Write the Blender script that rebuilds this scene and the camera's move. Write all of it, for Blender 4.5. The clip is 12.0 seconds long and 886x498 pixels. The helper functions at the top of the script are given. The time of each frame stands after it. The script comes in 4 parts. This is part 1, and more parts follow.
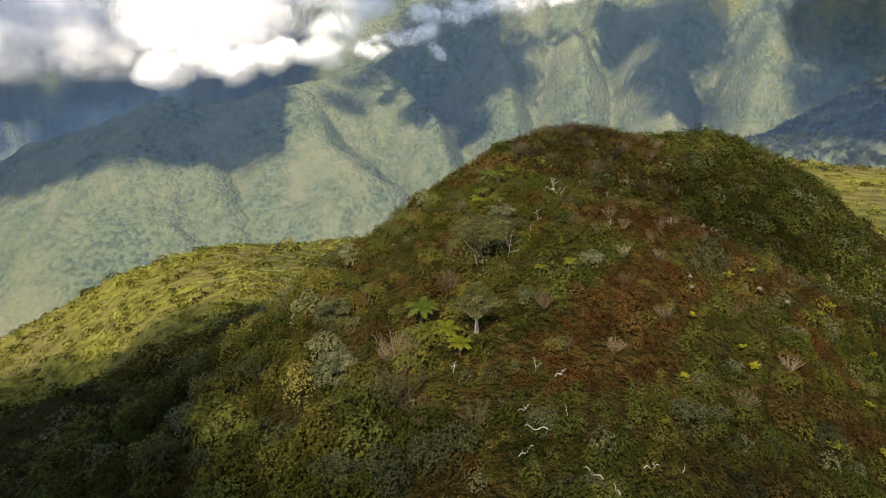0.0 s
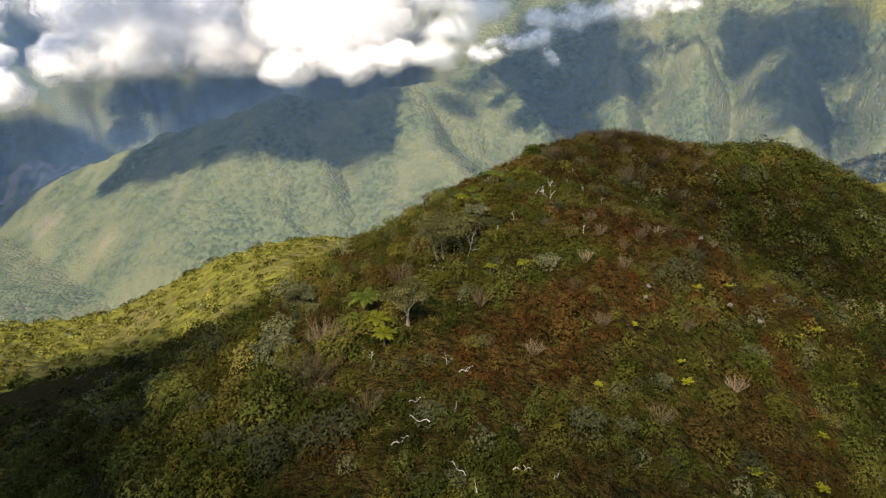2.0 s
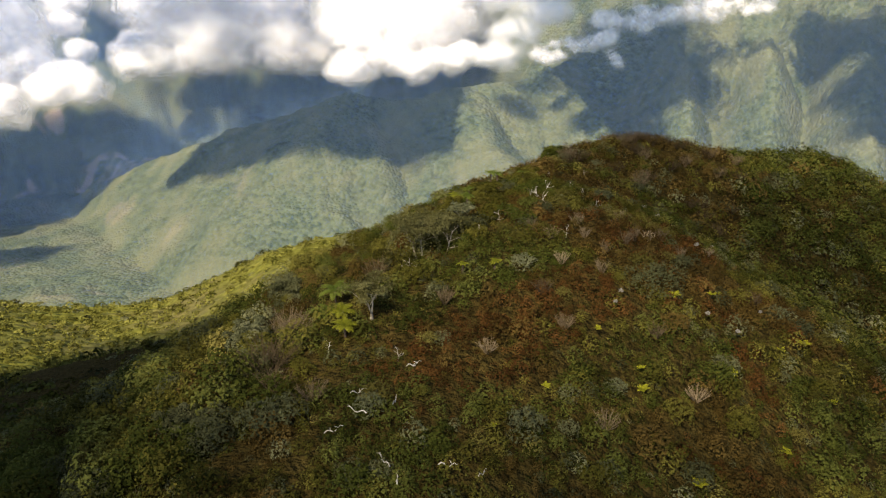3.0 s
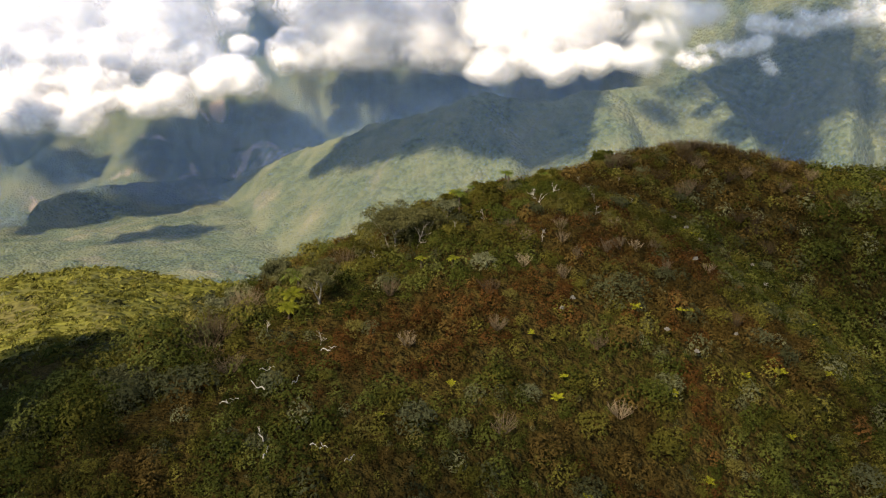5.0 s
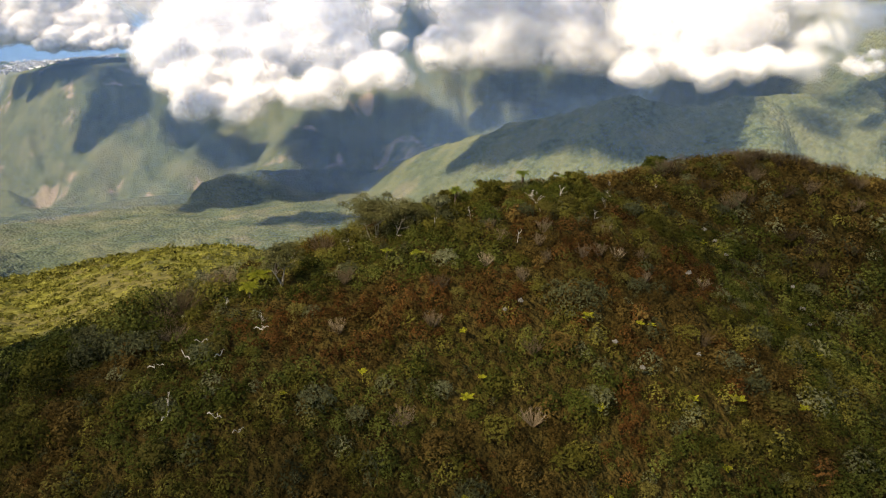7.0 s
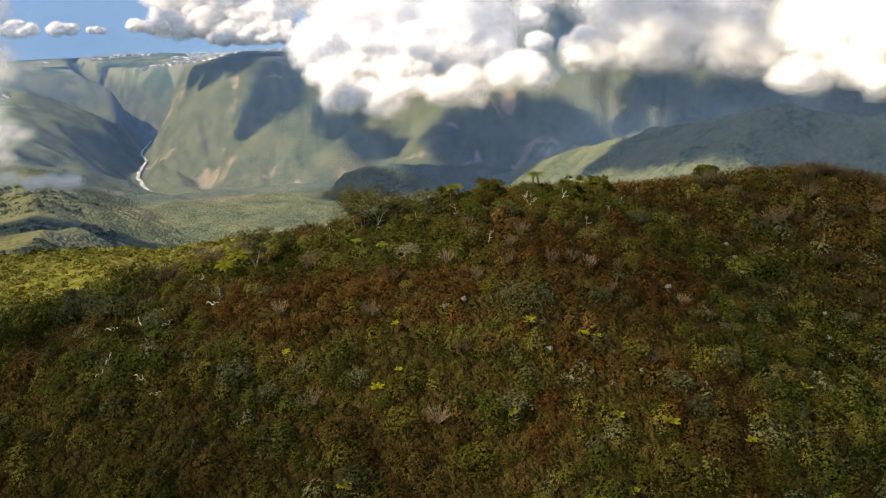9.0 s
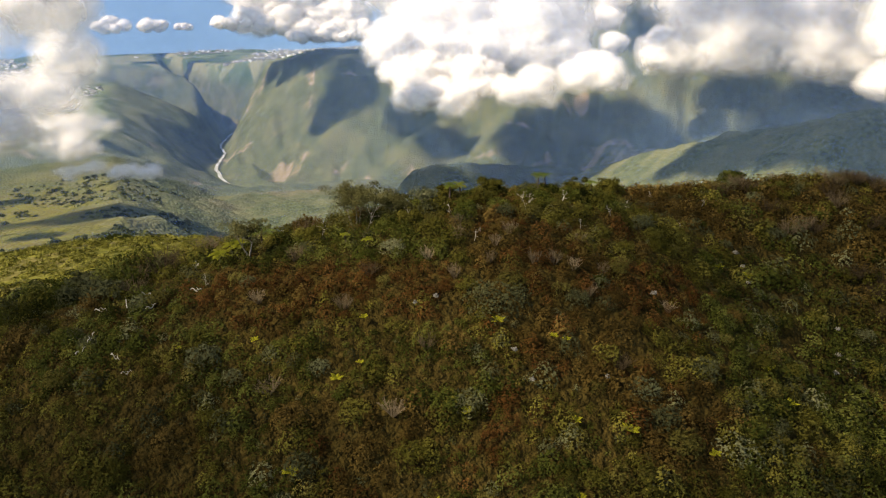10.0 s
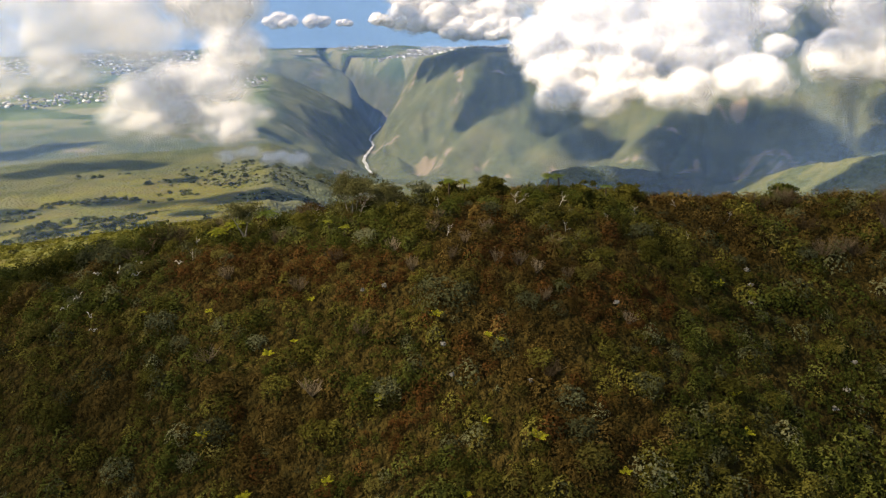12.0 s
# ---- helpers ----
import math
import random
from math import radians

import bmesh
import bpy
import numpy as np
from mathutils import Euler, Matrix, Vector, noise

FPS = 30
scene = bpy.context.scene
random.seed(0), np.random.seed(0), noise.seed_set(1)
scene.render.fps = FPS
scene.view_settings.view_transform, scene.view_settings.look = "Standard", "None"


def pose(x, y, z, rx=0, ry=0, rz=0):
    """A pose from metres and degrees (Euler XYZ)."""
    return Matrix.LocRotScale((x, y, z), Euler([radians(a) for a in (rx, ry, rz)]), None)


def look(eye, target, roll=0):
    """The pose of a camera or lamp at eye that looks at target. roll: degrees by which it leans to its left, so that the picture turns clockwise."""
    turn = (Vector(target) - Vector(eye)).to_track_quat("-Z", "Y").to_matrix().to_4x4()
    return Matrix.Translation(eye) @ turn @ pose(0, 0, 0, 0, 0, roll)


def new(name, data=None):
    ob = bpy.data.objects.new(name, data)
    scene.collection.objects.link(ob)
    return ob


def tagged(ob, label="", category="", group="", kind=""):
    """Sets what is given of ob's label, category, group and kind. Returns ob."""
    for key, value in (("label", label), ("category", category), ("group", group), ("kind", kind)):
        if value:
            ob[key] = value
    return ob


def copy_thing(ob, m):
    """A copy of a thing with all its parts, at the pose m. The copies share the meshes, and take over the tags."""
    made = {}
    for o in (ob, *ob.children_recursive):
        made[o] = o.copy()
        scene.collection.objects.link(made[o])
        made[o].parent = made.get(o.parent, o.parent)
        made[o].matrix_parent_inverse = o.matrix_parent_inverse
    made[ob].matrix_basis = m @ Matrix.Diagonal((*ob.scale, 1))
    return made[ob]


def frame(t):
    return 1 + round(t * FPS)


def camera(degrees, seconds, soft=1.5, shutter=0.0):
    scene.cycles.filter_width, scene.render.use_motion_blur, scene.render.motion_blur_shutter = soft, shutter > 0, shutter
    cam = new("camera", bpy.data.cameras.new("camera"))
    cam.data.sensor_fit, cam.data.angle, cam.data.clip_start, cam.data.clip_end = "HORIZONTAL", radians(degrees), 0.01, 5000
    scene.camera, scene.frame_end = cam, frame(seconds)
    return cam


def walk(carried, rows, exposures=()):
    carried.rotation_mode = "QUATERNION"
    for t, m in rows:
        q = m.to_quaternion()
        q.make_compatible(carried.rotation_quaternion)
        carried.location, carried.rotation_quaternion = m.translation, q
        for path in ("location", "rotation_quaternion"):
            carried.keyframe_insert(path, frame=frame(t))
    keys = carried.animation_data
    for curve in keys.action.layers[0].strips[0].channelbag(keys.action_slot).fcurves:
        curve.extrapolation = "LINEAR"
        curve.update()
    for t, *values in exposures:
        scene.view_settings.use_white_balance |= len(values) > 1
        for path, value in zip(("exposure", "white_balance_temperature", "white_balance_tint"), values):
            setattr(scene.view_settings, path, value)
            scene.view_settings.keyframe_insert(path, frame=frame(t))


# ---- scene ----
cam = camera(63.2, 12.0, soft=1.25)
PATH = [
    (0, (0.243, -1.126, 30.183), (0.234, 0.741, 29.464), -0.5),
    (0.5, (2.511, -1.236, 30.095), (2.432, 0.63, 29.38), -0.4),
    (1, (5.188, -1.295, 29.983), (5.03, 0.567, 29.27), -0.3),
    (1.5, (7.863, -1.292, 29.917), (7.631, 0.563, 29.207), -0.3),
    (2, (10.9, -1.064, 29.766), (10.591, 0.781, 29.059), -0.2),
    (2.5, (13.697, -0.747, 29.682), (13.313, 1.084, 28.975), -0.0),
    (3, (16.762, -0.269, 29.645), (16.291, 1.542, 28.94), 0.1),
    (3.2, (17.917, -0.028, 29.569), (17.41, 1.774, 28.864), 0.0),
    (4.8, (27.143, 2.778, 29.467), (26.357, 4.478, 28.765), 0.1),
    (5, (28.155, 3.231, 29.502), (27.337, 4.915, 28.798), 0.2),
    (5.5, (30.77, 4.436, 29.472), (29.868, 6.076, 28.767), 0.2),
    (6, (33.514, 5.841, 29.481), (32.528, 7.431, 28.775), 0.3),
    (6.5, (35.992, 7.333, 29.445), (34.932, 8.875, 28.738), 0.3),
    (7, (38.544, 9.058, 29.438), (37.405, 10.542, 28.73), 0.2),
    (7.2, (39.525, 9.807, 29.467), (38.357, 11.266, 28.756), 0.3),
    (8.8, (46.872, 15.974, 29.436), (45.484, 17.227, 28.725), 0.2),
    (9, (47.655, 16.762, 29.414), (46.244, 17.988, 28.703), 0.2),
    (9.5, (49.608, 18.898, 29.43), (48.141, 20.056, 28.717), 0.2),
    (10, (51.58, 21.277, 29.415), (50.053, 22.354, 28.701), 0.3),
    (10.5, (53.315, 23.595, 29.428), (51.739, 24.597, 28.712), 0.3),
    (11, (55.086, 26.161, 29.403), (53.461, 27.08, 28.687), 0.3),
    (11.5, (56.622, 28.605, 29.377), (54.953, 29.441, 28.66), 0.4),
    (12, (58.165, 31.417, 29.4), (56.452, 32.159, 28.681), 0.3),
]
walk(cam, [(t, look(eye, target, roll)) for t, eye, target, roll in PATH], [(0.0, 0.96, 7700, 10), (5.0, 0.86, 8200, 11), (12.0, 0.88, 8800, 11)])

# ---- world, sun ----
SUN_AZ, SUN_EL = 163.0, 47.0          # degrees left of +y, degrees above the horizon
sun_dir = Vector((-math.sin(radians(SUN_AZ)) * math.cos(radians(SUN_EL)), math.cos(radians(SUN_AZ)) * math.cos(radians(SUN_EL)), math.sin(radians(SUN_EL))))
world = bpy.data.worlds.new("world")
scene.world = world
world.use_nodes = True
wn, wl = world.node_tree.nodes, world.node_tree.links
sky = wn.new("ShaderNodeTexSky")
sky.sky_type, sky.sun_disc = "NISHITA", False
sky.sun_elevation, sky.sun_rotation = radians(SUN_EL), radians(-SUN_AZ)
sky.altitude = 1400
wn["Background"].inputs["Strength"].default_value = 0.15
wl.new(sky.outputs["Color"], wn["Background"].inputs["Color"])
sun = new("sun", bpy.data.lights.new("sun", "SUN"))
sun.data.energy, sun.data.angle, sun.data.color = 4.9, radians(0.6), (1.0, 0.94, 0.84)
sun.matrix_world = look(sun_dir * 1000, (0, 0, 0))
scene.cycles.transparent_max_bounces = 256


# ---- materials ----
def material(name, rough=0.8, spec=0.3):
    m = bpy.data.materials.new(name)
    m.use_nodes = True
    b = m.node_tree.nodes["Principled BSDF"]
    b.inputs["Roughness"].default_value = rough
    b.inputs["Specular IOR Level"].default_value = spec
    return m, m.node_tree.nodes, m.node_tree.links, b


def noise_tex(n, l, coord, scale, detail=4.0, rough=0.55, distort=0.0):
    t = n.new("ShaderNodeTexNoise")
    t.inputs["Scale"].default_value, t.inputs["Detail"].default_value = scale, detail
    t.inputs["Roughness"].default_value, t.inputs["Distortion"].default_value = rough, distort
    if coord is not None:
        l.new(coord, t.inputs["Vector"])
    return t.outputs["Fac"]


def ramp(n, l, fac, stops):
    r = n.new("ShaderNodeValToRGB")
    while len(r.color_ramp.elements) < len(stops):
        r.color_ramp.elements.new(0.5)
    for e, (p, c) in zip(r.color_ramp.elements, stops):
        e.position, e.color = p, (*c, 1)
    l.new(fac, r.inputs["Fac"])
    return r.outputs["Color"]


def mix(n, l, fac, a, b, kind="MIX"):
    m = n.new("ShaderNodeMix")
    m.data_type, m.blend_type = "RGBA", kind
    for i, v in ((0, fac), (6, a), (7, b)):
        if isinstance(v, (int, float)):
            m.inputs[i].default_value = v
        elif isinstance(v, tuple):
            m.inputs[i].default_value = (*v, 1)
        else:
            l.new(v, m.inputs[i])
    return m.outputs[2]


def maths(n, l, op, a, b=0.0, clamp=False):
    m = n.new("ShaderNodeMath")
    m.operation, m.use_clamp = op, clamp
    for i, v in ((0, a), (1, b)):
        if isinstance(v, (int, float)):
            m.inputs[i].default_value = v
        else:
            l.new(v, m.inputs[i])
    return m.outputs[0]


def smooth(n, l, fac, lo, hi, a=0.0, b=1.0):
    m = n.new("ShaderNodeMapRange")
    m.interpolation_type = "SMOOTHSTEP"
    for i, v in zip((1, 2, 3, 4), (lo, hi, a, b)):
        m.inputs[i].default_value = v
    l.new(fac, m.inputs[0])
    return m.outputs[0]


def bump(n, l, b, height, strength, dist):
    k = n.new("ShaderNodeBump")
    k.inputs["Strength"].default_value, k.inputs["Distance"].default_value = strength, dist
    l.new(height, k.inputs["Height"])
    l.new(k.outputs["Normal"], b.inputs["Normal"])


def attribute(n, name):
    a = n.new("ShaderNodeAttribute")
    a.attribute_name = name
    return a.outputs["Fac"]


def foliage(name, dark, mid, light, glow=0.25):
    """Leaves: three tones by plant, finer change along the ground, some light passing through."""
    m, n, l, b = material(name, 0.85, 0.03)
    tint = attribute(n, "tint")
    rnd = n.new("ShaderNodeObjectInfo").outputs["Random"]
    isl = n.new("ShaderNodeNewGeometry").outputs["Random Per Island"]
    f = maths(n, l, "ADD", maths(n, l, "MULTIPLY", tint, 0.8), maths(n, l, "MULTIPLY", rnd, 0.06))
    f = maths(n, l, "ADD", f, maths(n, l, "MULTIPLY", isl, 0.14), True)
    col = ramp(n, l, f, [(0.05, tuple(0.66 * v for v in dark)), (0.5, mid), (0.95, tuple(1.4 * v for v in light))])
    l.new(col, b.inputs["Base Color"])
    tr = n.new("ShaderNodeBsdfTranslucent")
    l.new(col, tr.inputs["Color"])
    ms = n.new("ShaderNodeMixShader")
    ms.inputs[0].default_value = glow
    l.new(b.outputs[0], ms.inputs[1])
    l.new(tr.outputs[0], ms.inputs[2])
    l.new(ms.outputs[0], n["Material Output"].inputs["Surface"])
    return m


OLIVE = foliage("olive_leaves", (0.026, 0.026, 0.005), (0.052, 0.049, 0.009), (0.084, 0.075, 0.016))
BROWN = foliage("brown_heath", (0.026, 0.017, 0.005), (0.048, 0.031, 0.008), (0.076, 0.051, 0.015))
RUST = foliage("rust_bracken", (0.032, 0.014, 0.004), (0.056, 0.025, 0.007), (0.080, 0.039, 0.012))
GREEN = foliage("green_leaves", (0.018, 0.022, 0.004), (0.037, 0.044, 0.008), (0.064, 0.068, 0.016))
GREY = foliage("grey_green_leaves", (0.028, 0.031, 0.013), (0.053, 0.056, 0.025), (0.090, 0.090, 0.044))
SILVER = foliage("silvery_crown_leaves", (0.036, 0.040, 0.018), (0.072, 0.077, 0.038), (0.130, 0.130, 0.074))
CROWN = foliage("olive_crown_leaves", (0.036, 0.036, 0.012), (0.068, 0.066, 0.024), (0.108, 0.102, 0.044), 0.3)
LIME = foliage("lime_fronds", (0.048, 0.056, 0.006), (0.090, 0.098, 0.010), (0.150, 0.148, 0.018), 0.3)
YELLOW = foliage("yellow_fronds", (0.09, 0.094, 0.008), (0.155, 0.155, 0.013), (0.23, 0.22, 0.022), 0.3)
BROOM = foliage("pale_olive_broom", (0.040, 0.037, 0.009), (0.066, 0.058, 0.014), (0.100, 0.086, 0.024))
TWIG = foliage("bare_twigs", (0.046, 0.033, 0.018), (0.080, 0.058, 0.034), (0.120, 0.090, 0.056), 0.0)
PALE_TWIG = foliage("pale_twigs", (0.085, 0.062, 0.036), (0.125, 0.094, 0.058), (0.175, 0.135, 0.088), 0.0)


def bark_material(name, dark, light):
    m, n, l, b = material(name, 0.85, 0.2)
    co = n.new("ShaderNodeTexCoord").outputs["Object"]
    f = noise_tex(n, l, co, 9.0, 5)
    l.new(ramp(n, l, f, [(0.3, dark), (0.7, light)]), b.inputs["Base Color"])
    bump(n, l, b, noise_tex(n, l, co, 30.0), 0.4, 0.02)
    return m


BARK = bark_material("pale_bark", (0.12, 0.105, 0.08), (0.27, 0.235, 0.19))
DEAD = bark_material("bleached_wood", (0.20, 0.18, 0.155), (0.42, 0.39, 0.34))
FERN_STEM = bark_material("fern_stem", (0.035, 0.025, 0.018), (0.09, 0.065, 0.045))


def ground_material():
    m, n, l, b = material("ground_cover", 0.95, 0.02)
    co = n.new("ShaderNodeNewGeometry").outputs["Position"]
    mp = n.new("ShaderNodeMapping")
    mp.inputs["Scale"].default_value = (1, 1, 0.25)
    l.new(co, mp.inputs["Vector"])
    streak = mp.outputs["Vector"]
    # forest: canopy grain, larger stands, pale scars that run downhill
    cells = n.new("ShaderNodeTexVoronoi")
    cells.inputs["Scale"].default_value = 0.20
    wob = n.new("ShaderNodeVectorMath")
    wob.operation = "ADD"
    l.new(co, wob.inputs[0])
    l.new(n.new("ShaderNodeTexNoise").outputs["Color"], wob.inputs[1])
    l.new(wob.outputs[0], cells.inputs["Vector"])
    crown = maths(n, l, "SUBTRACT", 1.0, maths(n, l, "MULTIPLY", cells.outputs["Distance"], 1.0))
    sepc = n.new("ShaderNodeSeparateColor")
    l.new(cells.outputs["Color"], sepc.inputs["Color"])
    grain = maths(n, l, "ADD", maths(n, l, "MULTIPLY", noise_tex(n, l, co, 0.22, 5, 0.85), 0.80), maths(n, l, "MULTIPLY", sepc.outputs[0], 0.28))
    stand = noise_tex(n, l, co, 0.010, 5, 0.6)
    wood = mix(n, l, smooth(n, l, grain, 0.38, 0.68), (0.037, 0.052, 0.028), (0.088, 0.105, 0.056))
    wood = mix(n, l, smooth(n, l, stand, 0.38, 0.66, 0.0, 0.6), wood, (0.138, 0.136, 0.072))
    scar = smooth(n, l, noise_tex(n, l, streak, 0.0075, 6, 0.62, 0.6), 0.57, 0.68)
    scar = maths(n, l, "MULTIPLY", scar, attribute(n, "scar"))
    wood = mix(n, l, scar, wood, (0.27, 0.21, 0.155))
    # meadow and low scrub
    tuft = noise_tex(n, l, co, 0.35, 4, 0.65)
    patch = noise_tex(n, l, co, 0.03, 4, 0.6)
    grass = mix(n, l, smooth(n, l, tuft, 0.35, 0.7), (0.085, 0.086, 0.015), (0.16, 0.153, 0.031))
    grass = mix(n, l, smooth(n, l, patch, 0.40, 0.62, 0.0, 0.8), grass, (0.100, 0.085, 0.034))
    grass = mix(n, l, smooth(n, l, noise_tex(n, l, co, 0.012, 5, 0.65), 0.48, 0.62, 0.0, 0.7), grass, (0.055, 0.058, 0.020))
    col = mix(n, l, attribute(n, "meadow"), wood, grass)
    # plain with fields
    vor = n.new("ShaderNodeTexVoronoi")
    vor.inputs["Scale"].default_value = 0.010
    l.new(co, vor.inputs["Vector"])
    sep = n.new("ShaderNodeSeparateColor")
    l.new(vor.outputs["Color"], sep.inputs["Color"])
    field = ramp(n, l, sep.outputs[0], [(0.2, (0.05, 0.08, 0.04)), (0.5, (0.095, 0.13, 0.065)), (0.85, (0.18, 0.18, 0.11))])
    col = mix(n, l, attribute(n, "plain"), col, field)
    # bare earth under the scrub of the near hill
    soil = mix(n, l, smooth(n, l, noise_tex(n, l, co, 1.6, 5, 0.7), 0.35, 0.65), (0.024, 0.018, 0.005), (0.058, 0.042, 0.012))
    col = mix(n, l, attribute(n, "soil"), col, soil)
    l.new(col, b.inputs["Base Color"])
    far = mix(n, l, attribute(n, "soil"), mix(n, l, attribute(n, "plain"), crown, (0.0, 0.0, 0.0)), noise_tex(n, l, co, 2.0, 4))
    bump(n, l, b, far, 1.0, 2.2)
    return m


GROUND = ground_material()


def sea_material():
    m, n, l, b = material("sea_water", 0.35, 0.5)
    co = n.new("ShaderNodeNewGeometry").outputs["Position"]
    f = noise_tex(n, l, co, 0.004, 5)
    l.new(mix(n, l, f, (0.10, 0.21, 0.38), (0.15, 0.28, 0.47)), b.inputs["Base Color"])
    return m


SEA = sea_material()


def cloud_material(name, cover, lo, hi, scale):
    """White droplets: scatters light both ways; thins out by a noise of its own."""
    m, n, l, b = material(name, 1.0, 0.0)
    n.remove(b)
    co = n.new("ShaderNodeNewGeometry").outputs["Position"]
    d, t = n.new("ShaderNodeBsdfDiffuse"), n.new("ShaderNodeBsdfTranslucent")
    d.inputs["Color"].default_value = t.inputs["Color"].default_value = (0.99, 0.98, 0.98, 1)
    a, c, tr = n.new("ShaderNodeMixShader"), n.new("ShaderNodeMixShader"), n.new("ShaderNodeBsdfTransparent")
    a.inputs[0].default_value = 0.42
    l.new(d.outputs[0], a.inputs[1])
    l.new(t.outputs[0], a.inputs[2])
    f = noise_tex(n, l, co, scale, 5, 0.58, 1.1)
    l.new(smooth(n, l, f, lo, hi, 0.0, cover), c.inputs[0])
    l.new(tr.outputs[0], c.inputs[1])
    l.new(a.outputs[0], c.inputs[2])
    l.new(c.outputs[0], n["Material Output"].inputs["Surface"])
    return m


CLOUD_CORE = cloud_material("cloud_core", 1.0, -0.6, -0.4, 0.012)
CLOUD_COATS = [cloud_material("cloud_coat", 0.52 - 0.055 * k, 0.10 + 0.055 * k, 0.50 + 0.035 * k, 0.017) for k in range(7)]
SOFT_COATS = [cloud_material("soft_cloud", 0.24 - 0.025 * k, 0.20 + 0.035 * k, 0.66, 0.013) for k in range(7)]
WISP_COATS = [cloud_material("cloud_wisp", 0.34 - 0.032 * k, 0.33 + 0.035 * k, 0.64, 0.034) for k in range(7)]
TORN_COATS = [cloud_material("torn_cloud", 0.5 - 0.05 * k, 0.12 + 0.04 * k, 0.60, 0.016) for k in range(8)]
DIMMING_VEIL = cloud_material("dimming_veil", 0.2, 0.15, 0.50, 0.02)
DECK_COATS = [cloud_material("cloud_fringe", c, lo, hi, 0.022) for c, lo, hi in ((0.75, 0.30, 0.44), (0.55, 0.40, 0.54), (0.45, 0.46, 0.60), (0.35, 0.52, 0.66))]
CLOUD_THIN = cloud_material("thin_cloud", 0.40, 0.15, 0.50, 0.02)


# blue half-clear sheet that puts the haze of the air into colour
def haze_sheet_material(alpha):
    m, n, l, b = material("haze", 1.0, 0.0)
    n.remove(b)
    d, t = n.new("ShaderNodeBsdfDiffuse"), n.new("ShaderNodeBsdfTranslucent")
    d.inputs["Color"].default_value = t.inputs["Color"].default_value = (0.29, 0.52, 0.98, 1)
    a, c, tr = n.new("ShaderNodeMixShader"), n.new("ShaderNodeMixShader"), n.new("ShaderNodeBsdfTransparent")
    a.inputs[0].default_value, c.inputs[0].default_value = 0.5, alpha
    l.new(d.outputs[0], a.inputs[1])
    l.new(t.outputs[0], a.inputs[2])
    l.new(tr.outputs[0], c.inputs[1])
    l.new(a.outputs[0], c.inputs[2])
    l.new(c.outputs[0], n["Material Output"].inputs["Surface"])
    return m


# ---- terrain ----
CEN = (28.0, 8.0)                      # bearings and distances below are taken from here
EYE_Z = 30.0


def sstep(v, a, b):
    q = np.clip((v - a) / (b - a), 0, 1)
    return q * q * (3 - 2 * q)


def fnoise(x, y, size, octaves=4, seed=0.0, ridged=False):
    """Value noise in the plan, summed over octaves, about -1 to 1."""
    out, amp, tot = np.zeros_like(x), 1.0, 0.0
    for o in range(octaves):
        u, v = x / size * 2 ** o + seed * 17.3 + o * 5.1, y / size * 2 ** o - seed * 9.7 + o * 3.7
        iu, iv = np.floor(u), np.floor(v)
        fu, fv = u - iu, v - iv
        fu, fv = fu * fu * (3 - 2 * fu), fv * fv * (3 - 2 * fv)

        def h(a, b):
            k = np.sin(a * 127.1 + b * 311.7 + seed) * 43758.5453
            return 2 * (k - np.floor(k)) - 1
        val = (h(iu, iv) * (1 - fu) + h(iu + 1, iv) * fu) * (1 - fv) + (h(iu, iv + 1) * (1 - fu) + h(iu + 1, iv + 1) * fu) * fv
        out += amp * (1 - 2 * np.abs(val) if ridged else val)
        tot += amp
        amp *= 0.5
    return out / tot


# mounds of the near hill, every 20 m: rows from y = 0, columns from x = -40
MOUNDS = np.array([(1.7, 2, 2.4, 1.2, 1, -0.3, -0.2),
 (-0.5, 0.8, 5.2, 0.8, -2.4, -1.2, -0.6),
 (-1.2, -1.3, 3.3, 2.3, -3.1, -1, -1.7),
 (-3.9, 1, 2.8, 4.1, 2.6, -0.6, -3.8),
 (-3.7, -4.8, 5, -0.4, -10.2, -2.3, -4.2),
 (-1, -5.4, 3.2, 9.3, 2.8, 3.9, -5.9),
 (-0.1, -1, 1.2, 1.6, 4.2, 5.6, -1.5),
 (-0, 0, 1.5, 8.8, 10.4, 4.6, 1)])


def hill(x, y):
    d = np.hypot(x - 15, y - 58)
    lean = np.clip((-0.5 * (x - 15) + 0.87 * (y - 58)) / (d + 20), 0, 1)          # steeper towards the valley
    z = 3 - (0.37 - 0.09 * (x - 15) / (d + 20) + 0.24 * lean) * (np.sqrt(d * d + 2500) - 50)
    for j in range(MOUNDS.shape[0]):
        for i in range(MOUNDS.shape[1]):
            z = z + MOUNDS[j, i] * np.exp(-((x + 40 - 20 * i) ** 2 + (y - 20 * j) ** 2) / 450.0)
    for cx, cy, lift in ((43, 119, 1.8), (34, 117, -1.5), (19.5, 95.5, 0.9)):          # the twin tops of the crest and the notch between
        z = z + lift * np.exp(-((x - cx) ** 2 + (y - cy) ** 2) / 60.0)
    return z


